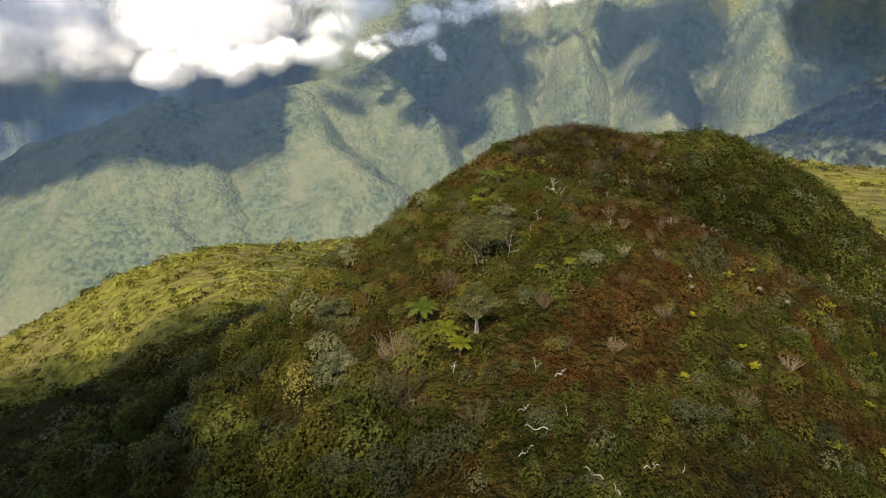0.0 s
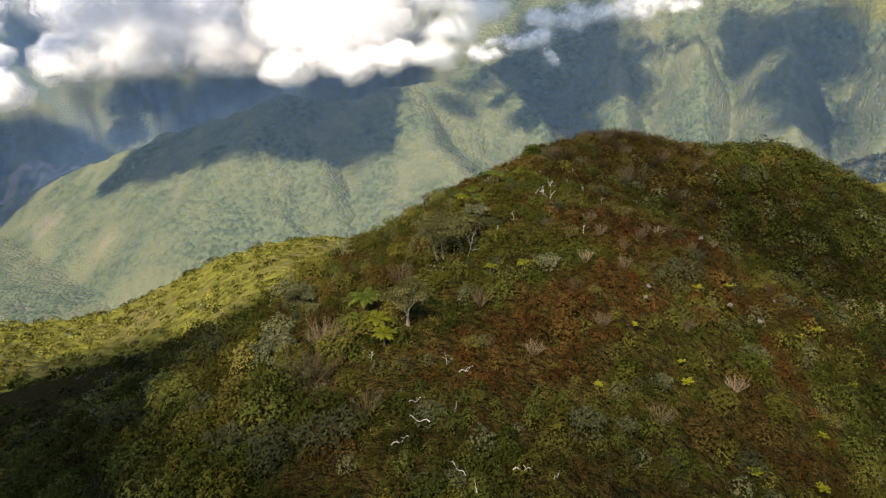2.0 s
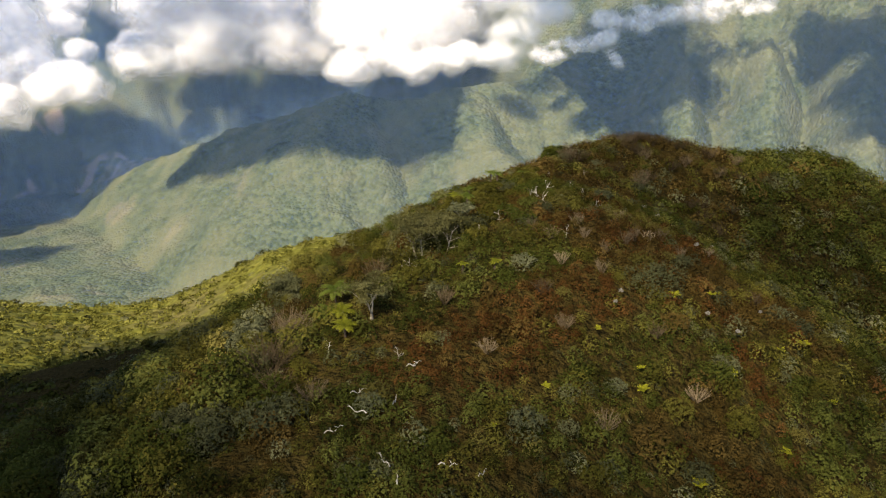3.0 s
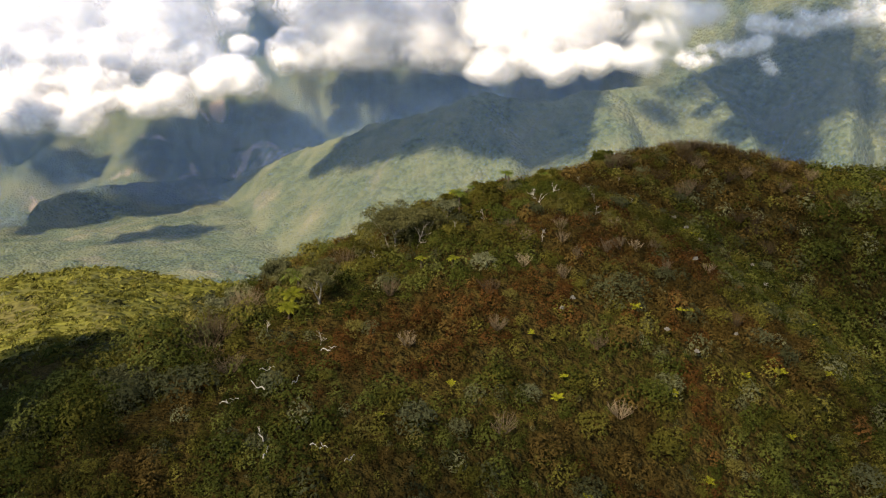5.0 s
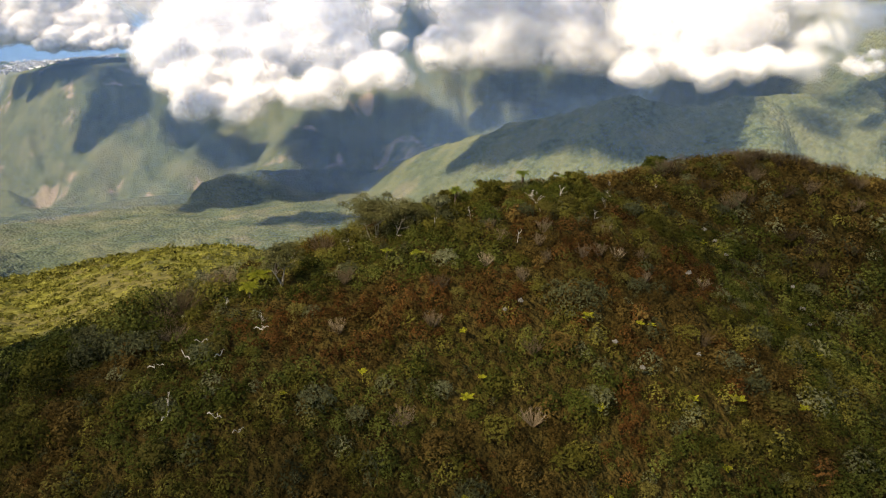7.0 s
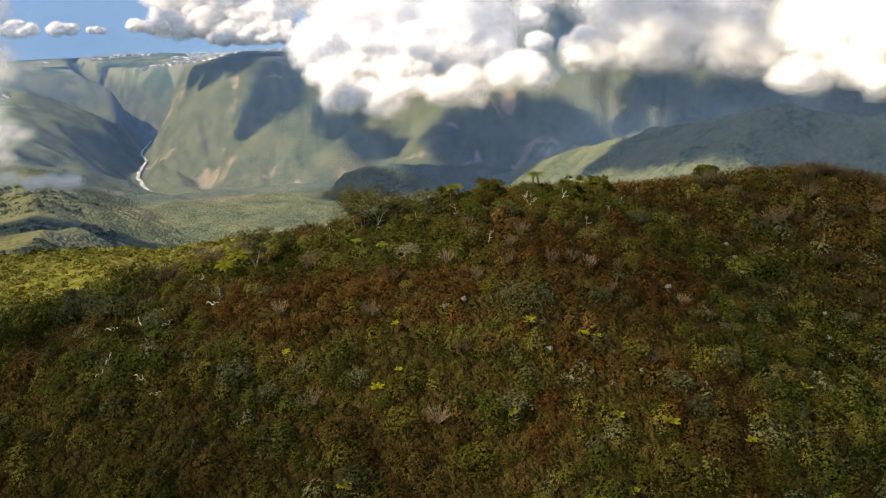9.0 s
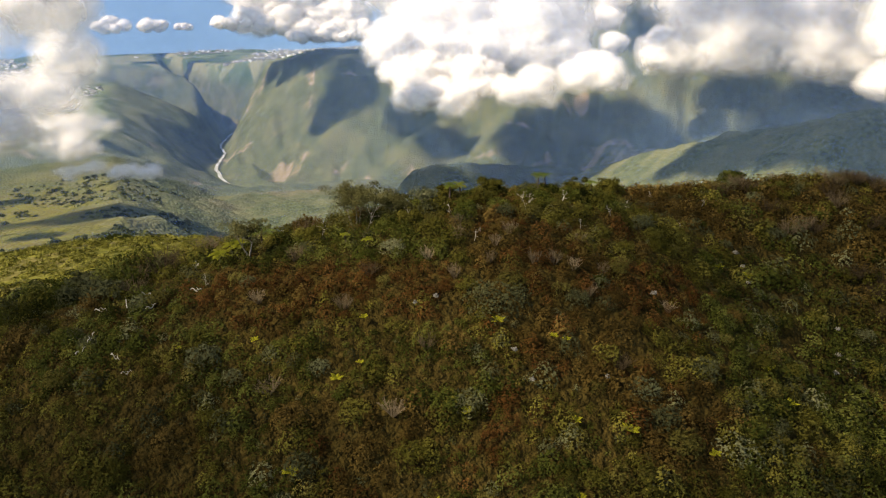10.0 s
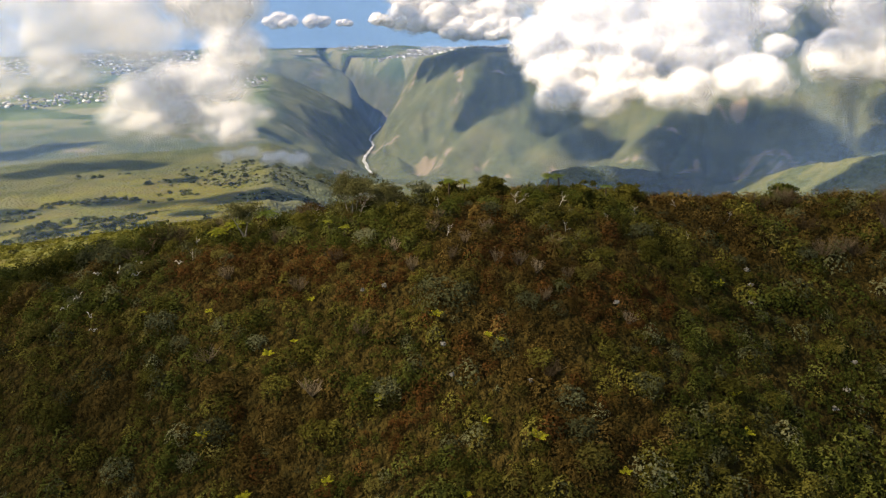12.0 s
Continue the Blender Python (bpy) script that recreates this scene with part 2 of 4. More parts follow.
def along(pts, x, y):
    """Distance in the plan to a crest given by (bearing, distance, elevation angle), and the crest's height there."""
    best, high = np.full_like(x, 1e9), np.zeros_like(x)
    P3 = [(CEN[0] - r * math.sin(radians(a)), CEN[1] + r * math.cos(radians(a)), EYE_Z + r * math.tan(radians(e))) for a, r, e in pts]
    for p, q in zip(P3, P3[1:]):
        dx, dy = q[0] - p[0], q[1] - p[1]
        s = np.clip(((x - p[0]) * dx + (y - p[1]) * dy) / (dx * dx + dy * dy), 0, 1)
        d = np.hypot(x - p[0] - s * dx, y - p[1] - s * dy)
        z = p[2] + s * (q[2] - p[2])
        near = d < best
        best, high = np.where(near, d, best), np.where(near, z, high)
    return best, high


SPUR = [(47, 1740, -15.8), (44, 1690, -15.0), (42, 1640, -14.3), (40.6, 1600, -13.75), (37.7, 1480, -12.85), (33.3, 1330, -11.5), (29, 1210, -10.3), (25, 1115, -9.35), (23.4, 1075, -8.7), (22.6, 1073, -8.5), (21.6, 1072, -8.9),
        (19.2, 1070, -9.25), (17, 1070, -8.85), (15, 1070, -8.2), (8, 1120, -7.4), (0, 1350, -3)]
SPUR_RIBS = [[(22.6, 1073, -8.6), (21, 980, -12.5), (19.5, 900, -17), (18.5, 830, -22)], [(31, 1265, -10.9), (32, 1130, -14.5), (33, 1000, -19.5)],
             [(13, 1060, -8.4), (11.5, 950, -12.5), (9.5, 880, -14.4), (7.4, 855, -16.0), (6.0, 830, -18), (5.0, 815, -22)]]
LOW_SPUR = [(58.6, 1560, -18.5), (57.4, 1550, -15.9), (56.4, 1550, -14.95), (54.5, 1560, -14.45), (51.5, 1590, -14.3), (48, 1650, -14.3), (44, 1720, -14.3)]
WALL_RIBS = [[(8, 1130, -6), (3, 1000, -10), (1, 880, -17)], [(0, 1300, 0), (-3, 1080, -6), (-4.5, 900, -16)], [(-7, 1300, 0), (-9, 1050, -6), (-10, 880, -16)],
             [(-13.5, 1250, 0), (-15, 1020, -6.5), (-16.6, 860, -14)], [(-22, 1300, 1), (-22.5, 1050, -5), (-21.0, 900, -14)], [(-24, 1250, 0), (-25.6, 1080, -6.5), (-27, 950, -13)],
             [(-33, 1500, 2), (-35, 1200, -6), (-36, 900, -14)]]
GORGE_RIBS = [[(63, 2750, -6.0), (67.5, 2750, -8.8), (70.6, 2720, -12.6)], [(57, 2500, -6.6), (63, 2300, -11.5), (67.5, 2150, -16)], [(52, 2350, -8), (57, 2100, -13), (61, 1950, -17)],
              [(46, 2300, -7), (48.5, 2050, -11), (50, 1850, -14.5)], [(75.5, 3350, -7.0), (72.8, 3250, -8.6), (71.9, 3200, -11.2)]]
RIVER = [(66, 1880, -18), (68.7, 1985, -17.5), (70.7, 2130, -16.5), (71.6, 2300, -15.4), (72.4, 2530, -14.2), (71.6, 2780, -13.1), (71.9, 2950, -12.4), (71.0, 3150, -11.6), (73.0, 3350, -10.6), (74.5, 3700, -8.4), (75.5, 4150, -5.6)]
RIGHT_HILL = [(-20, 470, -14), (-23, 520, -11.4), (-27, 540, -8.6), (-31, 560, -6.2), (-38, 600, -3.5), (-50, 620, -3)]


def terrain(x, y):
    """Height of the ground anywhere, and the covers: meadow, scar, plain, soil."""
    px, py = x - CEN[0], y - CEN[1]
    r, az = np.hypot(px, py), np.degrees(np.arctan2(-px, py))
    az = np.where(az < -130, az + 360, az)
    near = hill(x, y)
    # shoulder below the hill, then the drop into the valley
    rs = np.interp(az, [-130, -40, 0, 12, 28, 45, 60, 80, 110, 150, 230], [500, 330, 330, 300, 310, 350, 400, 470, 520, 600, 500])
    es = np.interp(az, [-130, -40, -22, -10, 8, 13, 19, 24, 28, 32, 36.8, 40, 44, 47, 51, 55, 59, 64, 69, 75, 81, 110, 150, 230], [-20, -13.2, -13.4, -17, -21, -20.3, -19.8, -19.3, -19.7, -20.4, -22.1, -23.1, -22.6, -22.0, -20.8, -20.0, -19.75, -19.9, -20.2, -19.4, -19.0, -19, -19, -20])
    es = es + 0.22 * fnoise(az, az * 0, 5.0, 3, 4.0)
    zs = EYE_Z + rs * np.tan(np.radians(es))
    skirt = zs + (rs - r) * np.interp(az, [-14, 2, 120, 180], [0.13, 0.30, 0.30, 0.25]) - 12 * np.exp(-((r - rs * 0.6) / 80) ** 2)
    w = sstep(r, 105, 175)
    near = near * (1 - w) + skirt * w + 1.2 * fnoise(x, y, 40, 4, 2.0) * sstep(r, 60, 150)
    floor = np.interp(r, [300, 1200, 1700, 2100, 3200, 5000], [-300, -378, -445, -570, -635, -635])
    open_side = sstep(az, 77, 81)                      # the gentle meadows, not the gorge
    lawn = np.interp(r, [400, 490, 835, 1055, 1500, 2500, 4200, 5000], [-130, -152, -232, -276, -322, -368, -366, -366])
    lawn = lawn + 10 * fnoise(x, y, 160, 4, 1.0) * sstep(r, 450, 700)
    edge = 79.5 + 1.8 * fnoise(r, r * 0, 260, 3, 8.0)
    gorge_left = lawn - np.maximum(0, (edge - az) * np.pi / 180 * r) * 0.5 + 16 * fnoise(x, y, 120, 4, 6.0, True) * sstep(edge - az, 0, 3)
    drop = zs - np.maximum(0, r - rs) * 0.85 + 10 * fnoise(x, y, 90, 4, 3.0) * sstep(r - rs, 0, 120)
    low = np.maximum(np.maximum(drop, floor), np.where(az > 60, gorge_left, -1e4))
    low = np.where(az > 60, np.where(r > 430, np.maximum(gorge_left, floor), np.maximum(low, gorge_left)), low)
    behind = sstep(az, 112, 135) + sstep(-az, 42, 70)
    low = low * (1 - behind) + (zs - np.maximum(0, r - rs) * 0.25) * behind
    low = np.maximum(low, -640)
    z = np.where(r < rs, near, low)
    # great wall across the valley
    rb = np.interp(az, [-60, -30, -5, 4, 10, 18, 30, 45, 58, 64, 68, 72, 76, 79], [900, 900, 850, 900, 1150, 1480, 1650, 1760, 1960, 2100, 2200, 2650, 3100, 3300])
    rt = np.interp(az, [-60, -30, -5, 8, 18, 30, 45, 58, 64, 70, 74, 79], [1500, 1420, 1350, 1500, 2150, 2350, 2450, 2600, 2750, 3000, 3250, 3400])
    et = np.interp(az, [-60, -5, 8, 18, 30, 40, 48, 55, 60, 64, 70, 74, 79], [9, 7, 5, 1, 0, -1.2, -3, -5, -5.9, -5.8, -6.9, -7.2, -6.3])
    zt = EYE_Z + rt * np.tan(np.radians(et))
    ribs = fnoise(az * 1.0 + 1.5 * fnoise(x, y, 300, 2, 9.0), r * 0.004, 7.0, 2, 11.0, True)
    gully = fnoise(az + 0.5 * fnoise(x, y, 260, 2, 9.5), r * 0.002, 1.4, 3, 17.0, True)
    q = (r - rb - 48 * ribs * np.interp(az, [0, 20], [0.4, 1])) / (rt - rb)
    q = np.clip(q, 0, 1)
    face = floor + (zt - floor) * (0.75 * q ** 0.9 + 0.25 * sstep(q, 0.35, 0.75)) + (18 * fnoise(x, y, 210, 5, 12.0, True) + np.interp(az, [4, 20], [0.022, 0.011]) * r * gully) * sstep(q, 0, 0.12) * (1 - sstep(q, 0.9, 1.0))
    top = zt + (-366 - zt) * sstep(r, rt, np.maximum(rt + 300, 4300)) * sstep(az, 50, 64) + 8 * fnoise(x, y, 200, 4, 5.0)
    far = np.where(r < rt, face, top)
    is_wall = (az > -75) & (az < 79.5)
    z = np.where(is_wall & (r > rb - 150), np.maximum(z, far), z)
    # spur with its ribs, ribs of the wall, forested hill
    d, c = along(SPUR, x, y)
    rug = 34 * fnoise(x, y, 130, 5, 14.0, True)
    k = sstep(d, 0, 130)
    z = np.maximum(z, c - 0.72 * (np.sqrt(d * d + 36) - 6) + 0.42 * (rug - 14) * k + 1.5 * fnoise(x, y, 30, 3, 15.0))
    for i, line in enumerate(SPUR_RIBS):
        d, c = along(line, x, y)
        z = np.maximum(z, c - (0.85 if i < 2 else 1.05) * (np.sqrt(d * d + 900) - 30) + 0.4 * (rug - 10) * sstep(d, 0, 60))
    d, c = along(LOW_SPUR, x, y)
    z = np.maximum(z, c - 0.62 * (np.sqrt(d * d + 100) - 10) + 0.3 * (rug - 12) * sstep(d, 0, 80))
    for line in WALL_RIBS:
        d, c = along(line, x, y)
        z = np.maximum(z, c - 1.7 * (np.sqrt(d * d + 100) - 10) + 0.6 * rug * sstep(d, 0, 50))
    for line in GORGE_RIBS:
        d, c = along(line, x, y)
        z = np.maximum(z, c - 0.78 * (np.sqrt(d * d + 900) - 30) + 0.5 * rug * sstep(d, 0, 90))
    d, c = along(RIVER, x, y)
    z = np.where((az > 55) & (az < 85) & (r > 1500), np.minimum(z, c + np.maximum(0, d - 22) * np.interp(r, [1900, 2600, 3000, 3300], [0.75, 0.95, 1.6, 3.0]) + 0.5 * (rug + 10) * sstep(d, 20, 150)), z)
    rugged = sstep(r, 560, 760) * (1 - open_side * sstep(z, -420, -380)) * (1 - sstep(z, 60, 140)) * np.where(az < -20, sstep(r, 700, 800), 1) * (1 - sstep(r, 2300, 2900))
    z = z + rugged * (6 * fnoise(x, y, 62, 3, 41.0, True) + 3 * fnoise(x, y, 21, 2, 43.0))
    d, c = along(RIGHT_HILL, x, y)
    z = np.maximum(z, np.where(az < -5, c - 0.62 * (np.sqrt(d * d + 400) - 20) + 5 * fnoise(x, y, 60, 4, 16.0), -1e4))
    # covers
    meadow = np.clip(sstep(rs - r, -60, -5) * sstep(r, 90, 170) + open_side * sstep(r, 200, 400) * (1 - sstep(r, 1000, 1700)), 0, 1)
    meadow = meadow * (1 - 0.45 * sstep(fnoise(x, y, 70, 4, 21.0), 0.05, 0.35) * sstep(az, 70, 80)) 
    meadow = np.where((az < -15) & (r > 400), sstep(fnoise(x, y, 80, 3, 3.0) + sstep(z, -50, -20), 0.8, 1.2) * 0.8, meadow)
    plain = np.clip(open_side * sstep(r, 1700, 2300) + sstep(az, 56, 64) * sstep(r - rt, 60, 250) * (az < 80), 0, 1)
    plain = plain * sstep(z, -440, -400)
    scar = (0.25 + 0.75 * sstep(r, 1500, 1700)) * sstep(r, 650, 900) * (1 - plain) * np.interp(az, [-10, 20, 40, 60, 75], [0.25, 0.4, 1, 0.9, 0.5])
    soil = 1 - sstep(r, 110, 170)
    return z, meadow, scar, plain, soil


def height(x, y):
    return terrain(np.atleast_1d(np.asarray(x, float)), np.atleast_1d(np.asarray(y, float)))[0]


def grid_mesh(name, V, rows, cols, wrap, mat, attrs=()):
    idx = np.arange(rows * cols).reshape(rows, cols)
    nxt = np.roll(idx, -1, axis=1) if wrap else idx[:, 1:]
    cur = idx if wrap else idx[:, :-1]
    F = np.stack([cur[:-1], nxt[:-1], nxt[1:], cur[1:]], -1).reshape(-1, 4)
    return raw_mesh(name, V, F, mat, attrs, True)


def raw_mesh(name, V, F, mat, attrs=(), shade=False):
    me = bpy.data.meshes.new(name)
    k = F.shape[1]
    me.vertices.add(len(V))
    me.vertices.foreach_set("co", np.ascontiguousarray(V, np.float32).ravel())
    me.loops.add(F.size)
    me.loops.foreach_set("vertex_index", np.ascontiguousarray(F, np.int32).ravel())
    me.polygons.add(len(F))
    me.polygons.foreach_set("loop_start", np.arange(0, F.size, k, dtype=np.int32))
    if shade:
        me.polygons.foreach_set("use_smooth", np.ones(len(F), bool))
    for key, vals in attrs:
        a = me.attributes.new(key, "FLOAT", "POINT")
        a.data.foreach_set("value", np.ascontiguousarray(vals, np.float32))
    me.update(calc_edges=True)
    if mat:
        me.materials.append(mat)
    return me


COAST = 4180.0
angles = np.concatenate([np.arange(-40, 106, 0.27), np.arange(106, 320, 3.0)])
radii = np.concatenate([np.arange(2, 150, 2.2), np.geomspace(150, 700, 100)[:-1], np.geomspace(700, 1700, 170)[:-1], np.geomspace(1700, COAST, 110)])
RR, AA = np.meshgrid(radii, np.radians(angles), indexing="ij")
GX, GY = CEN[0] - RR * np.sin(AA), CEN[1] + RR * np.cos(AA)
GZ, m_meadow, m_scar, m_plain, m_soil = terrain(GX.ravel(), GY.ravel())
me = grid_mesh("ground", np.stack([GX.ravel(), GY.ravel(), GZ], 1), len(radii), len(angles), True, GROUND,
               (("meadow", m_meadow), ("scar", m_scar), ("plain", m_plain), ("soil", m_soil)))
ground = tagged(new("ground", me), "scrub hill, grassy shoulders and forested mountain walls", "ground", kind="structure")

# sea, rising to the horizon
sea_r = np.concatenate([np.linspace(COAST - 60, COAST + 200, 6), np.linspace(COAST + 240, 4900, 24)])
sea_a = np.radians(np.arange(-180, 180, 3.0))
SR, SA = np.meshgrid(sea_r, sea_a, indexing="ij")
SZ = -364 + 392 * np.clip((SR - COAST) / (4900 - COAST), 0, 1) ** 1.0
me = grid_mesh("sea", np.stack([CEN[0] - SR.ravel() * np.sin(SA.ravel()), CEN[1] + SR.ravel() * np.cos(SA.ravel()), SZ.ravel()], 1), len(sea_r), len(sea_a), True, SEA)
tagged(new("sea", me), "calm blue sea that reaches the far horizon", "sea", kind="structure")

# ---- haze over the valley: tinted see-through sheets stand in for it ----
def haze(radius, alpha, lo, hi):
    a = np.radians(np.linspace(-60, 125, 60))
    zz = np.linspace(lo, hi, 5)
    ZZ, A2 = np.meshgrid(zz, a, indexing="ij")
    me = grid_mesh("haze", np.stack([CEN[0] - radius * np.sin(A2.ravel()), CEN[1] + radius * np.cos(A2.ravel()), ZZ.ravel()], 1), len(zz), len(a), False, haze_sheet_material(alpha))
    return tagged(new("haze", me), "curved see-through bluish sheet standing in for haze in the valley air", "haze", kind="structure")


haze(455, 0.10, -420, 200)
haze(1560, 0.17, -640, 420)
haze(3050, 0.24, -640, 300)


# ---- clouds ----
def at(az, r, el):
    return Vector((CEN[0] - r * math.sin(radians(az)), CEN[1] + r * math.cos(radians(az)), EYE_Z + r * math.tan(radians(el))))


def blob(centre, axes, seed, ico):
    """A lumpy puff: a sphere pushed out by two noises."""
    out = []
    for v in ico:
        n = Vector(v)
        k = 1 + 0.20 * noise.noise(n * 1.5 + Vector((seed, 0, 0))) + 0.13 * noise.noise(n * 3.1 + Vector((0, seed, 0))) + 0.04 * noise.noise(n * 6.5 + Vector((0, 0, seed)))
        out.append((centre[0] + n.x * axes[0] * k, centre[1] + n.y * axes[0] * k, centre[2] + n.z * axes[1] * k))
    return out


def ico_arrays(level):
    bm = bmesh.new()
    bmesh.ops.create_icosphere(bm, subdivisions=level, radius=1)
    V, F = [tuple(v.co) for v in bm.verts], np.array([[v.index for v in f.verts] for f in bm.faces])
    bm.free()
    return V, F


ICO = {3: ico_arrays(4), 2: ico_arrays(3), 1: ico_arrays(2)}


COATS = {"cumulus": [(0.70, CLOUD_CORE)] + [(0.77 + 0.075 * k, m) for k, m in enumerate(CLOUD_COATS)],
         "soft": [(0.45 + 0.12 * k, m) for k, m in enumerate(SOFT_COATS)], "wisp": [(0.45 + 0.12 * k, m) for k, m in enumerate(WISP_COATS)],
         "torn": [(0.35 + 0.11 * k, m) for k, m in enumerate(TORN_COATS)],
         "deck": [(0.62, CLOUD_CORE)] + list(zip((0.8, 1.0, 1.2, 1.42), DECK_COATS)), "thin": [(0.75, CLOUD_THIN), (1.1, CLOUD_THIN)], "veil": [(1.0, DIMMING_VEIL)]}


def cloud(puffs, label, style="cumulus", seed=0.0):
    """Puffs (place, half width, half height), each with a dense heart and thinner coats, or thin coats alone."""
    top = tagged(new("cloud"), label, "cloud", "clouds over the valley")
    top.location = puffs[0][0]
    coats = COATS[style]
    for i, (c, w, h) in enumerate(puffs):
        V, F = ICO[1 if style in ("deck", "thin", "veil") else 3 if style == "cumulus" and w > 40 else 2]
        VV = np.concatenate([np.array(blob(Vector(c) - top.location, (w * k, h * k), i * 3.7 + seed + 0.05 * j, V)) for j, (k, mat) in enumerate(coats)])
        me = raw_mesh("puff", VV, np.concatenate([F + len(V) * j for j in range(len(coats))]), None, (), True)
        for k, mat in coats:
            me.materials.append(mat)
        me.polygons.foreach_set("material_index", np.repeat(np.arange(len(coats), dtype=np.int32), len(F)))
        new("puff", me).parent = top
    return top


def bank(rows, r, lean, base, label, style="cumulus", seed=0):
    """A cloud of many puffs in tiers (bearing from, to, elevation, half height in degrees); the upper tiers stand further back."""
    rnd, puffs = random.Random(seed), []
    for a0, a1, el, w in rows:
        n = max(1, round(abs(a1 - a0) / (1.25 * w)))
        for i in range(n):
            q = w * rnd.uniform(0.75, 1.2)
            az = a0 + (a1 - a0) * (i + 0.5 + rnd.uniform(-0.35, 0.35)) / n
            e = el + rnd.uniform(-0.35, 0.35) * w
            rr = r + lean * (e - base) + rnd.uniform(-12, 12)
            puffs.append((at(az, rr, e), rr * radians(q) * 1.4, rr * radians(q)))
    return cloud(puffs, label, style, seed)


def slope_at(az, el):
    """Where the ground beyond the hill first rises to that bearing and elevation."""
    rr = np.arange(480, 4100, 8.0)
    x, y = CEN[0] - rr * math.sin(radians(az)), CEN[1] + rr * math.cos(radians(az))
    hit = np.flatnonzero(terrain(x, y)[0] > EYE_Z + rr * math.tan(radians(el)))
    return at(az, rr[hit[0]] if len(hit) else 2500.0, el), rr[hit[0]] if len(hit) else 2500.0


def shading(rows, seed, wide=1.3):
    """A cloud of the broken deck above the view: each puff hangs towards the sun from the slope that it shades."""
    puffs = []
    for az, el, deg in rows:
        low, r = slope_at(az, el)
        w = r * radians(deg) * wide
        puffs.append((low + sun_dir * ((120 + w - low.z) / sun_dir.z), w, w * 0.8))
    return cloud(puffs, "white cloud of the broken deck above the valley", "deck", seed)


bank([(45, 59, -0.6, 3.0), (44.4, 58.3, -3.4, 3.2), (43.6, 58.4, -5.2, 2.4), (41.2, 42.2, -1.6, 1.2), (41.0, 42.2, -3.2, 1.0), (40.8, 42.2, -4.8, 0.9), (41.2, 45, -6.4, 1.1), (50, 57.6, -7.4, 1.3)], 1500, 38, -9,
     "bright white cumulus cloud hanging before the mountain wall", "cumulus", 55)
bank([(40.5, 48, -7.3, 1.1), (46, 57.4, -8.4, 1.2), (53, 57.6, -9.3, 1.0)], 1485, 38, -9, "thin white veil under the cumulus cloud", "torn", 56)
bank([(26, 34, 0.2, 3.4), (26, 35, -2.8, 2.6), (34, 38.2, -4.4, 1.1), (26, 36, -4.2, 1.7)], 1550, 34, -6, "grey-based cloud bank over the dark spur", "cumulus", 36)
bank([(24.5, 38.6, -5.6, 1.4), (36.5, 39, -5.0, 1.1)], 1530, 34, -6, "thin grey veil under the cloud bank", "torn", 37)
bank([(16, 22.2, 0.6, 3.6), (15.6, 22.2, -2.6, 2.8), (15, 22, -4.7, 1.8), (13.6, 14, -1, 1.2), (13.6, 14, -3, 1.2), (13.6, 14.4, -5, 1.2)], 1290, 34, -7, "dazzling white cloud above the spur", "cumulus", 20)
bank([(13.4, 23, -6.2, 1.2), (13, 14.4, -5.9, 1.0)], 1280, 34, -7, "thin white veil under the cloud above the spur", "torn", 21)
bank([(9.2, 12.2, -1.6, 1.3), (9.0, 12.2, -3.8, 1.2), (9.6, 12.4, -5.8, 1.0), (6.5, 9.5, -2.4, 0.9)], 1010, 20, -5, "thin grey ragged cloud along the cliff", "soft", 4)
bank([(6.0, 8.8, -5.6, 0.55), (3.6, 7.0, -4.8, 0.6), (1.9, 4.6, -4.2, 0.7), (1.9, 2.8, -5.3, 0.6), (1.7, 2.3, -6.0, 0.45), (-1.5, 3.5, -2.9, 0.8), (-5, 1, -2.3, 0.7), (-8.5, -3, -1.8, 0.7)], 1000, 20, -5, "thin ragged white cloud wisp along the cliff", "wisp", 5)
bank([(83.5, 89, -9.2, 2.0), (80.5, 86, -8.2, 2.0), (80.5, 83, -5.8, 2.0), (80, 84, -3.2, 2.3), (81, 85.5, -0.6, 2.4)], 930, 14, -9, "torn white cloud drifting over the meadows", "torn", 85)
bank([(79, 90, -10.6, 1.2), (80, 83.5, -12, 1.0), (86, 98, -4.2, 2.4), (86, 99, -0.8, 2.6), (91, 97, -7.0, 1.6)], 930, 14, -9, "thin torn cloud drifting over the meadows", "soft", 87)
bank([(80, 83, -13.5, 0.55), (76, 79, -14.0, 0.6)], 930, 10, -14, "thin cloud wisp drifting low over the meadows", "soft", 86)
bank([(61, 69, -1.8, 1.3), (60.5, 69.2, -3.0, 1.0), (60, 68.5, -3.8, 0.7), (60, 66, -4.4, 0.5), (69.8, 71.2, -3.5, 0.36)], 2700, 60, -5, "long white cloud over the coast", "cumulus", 66)
bank([(77.5, 79.5, -3.62, 0.36), (78, 79.2, -3.3, 0.34), (74.8, 76.6, -3.58, 0.34), (73.2, 74.2, -3.7, 0.24)], 3700, 60, -4, "row of small white clouds above the sea", "cumulus", 78)
bank([(25.5, 35, -0.5, 3.2), (25.5, 37, -3.8, 2.4)], 1480, 34, -6, "thin grey veil before the cloud bank", "soft", 38)
bank([(14.8, 22.2, -0.5, 3.2), (14.5, 22, -3.8, 2.4)], 1240, 34, -7, "thin white veil before the cloud above the spur", "soft", 22)
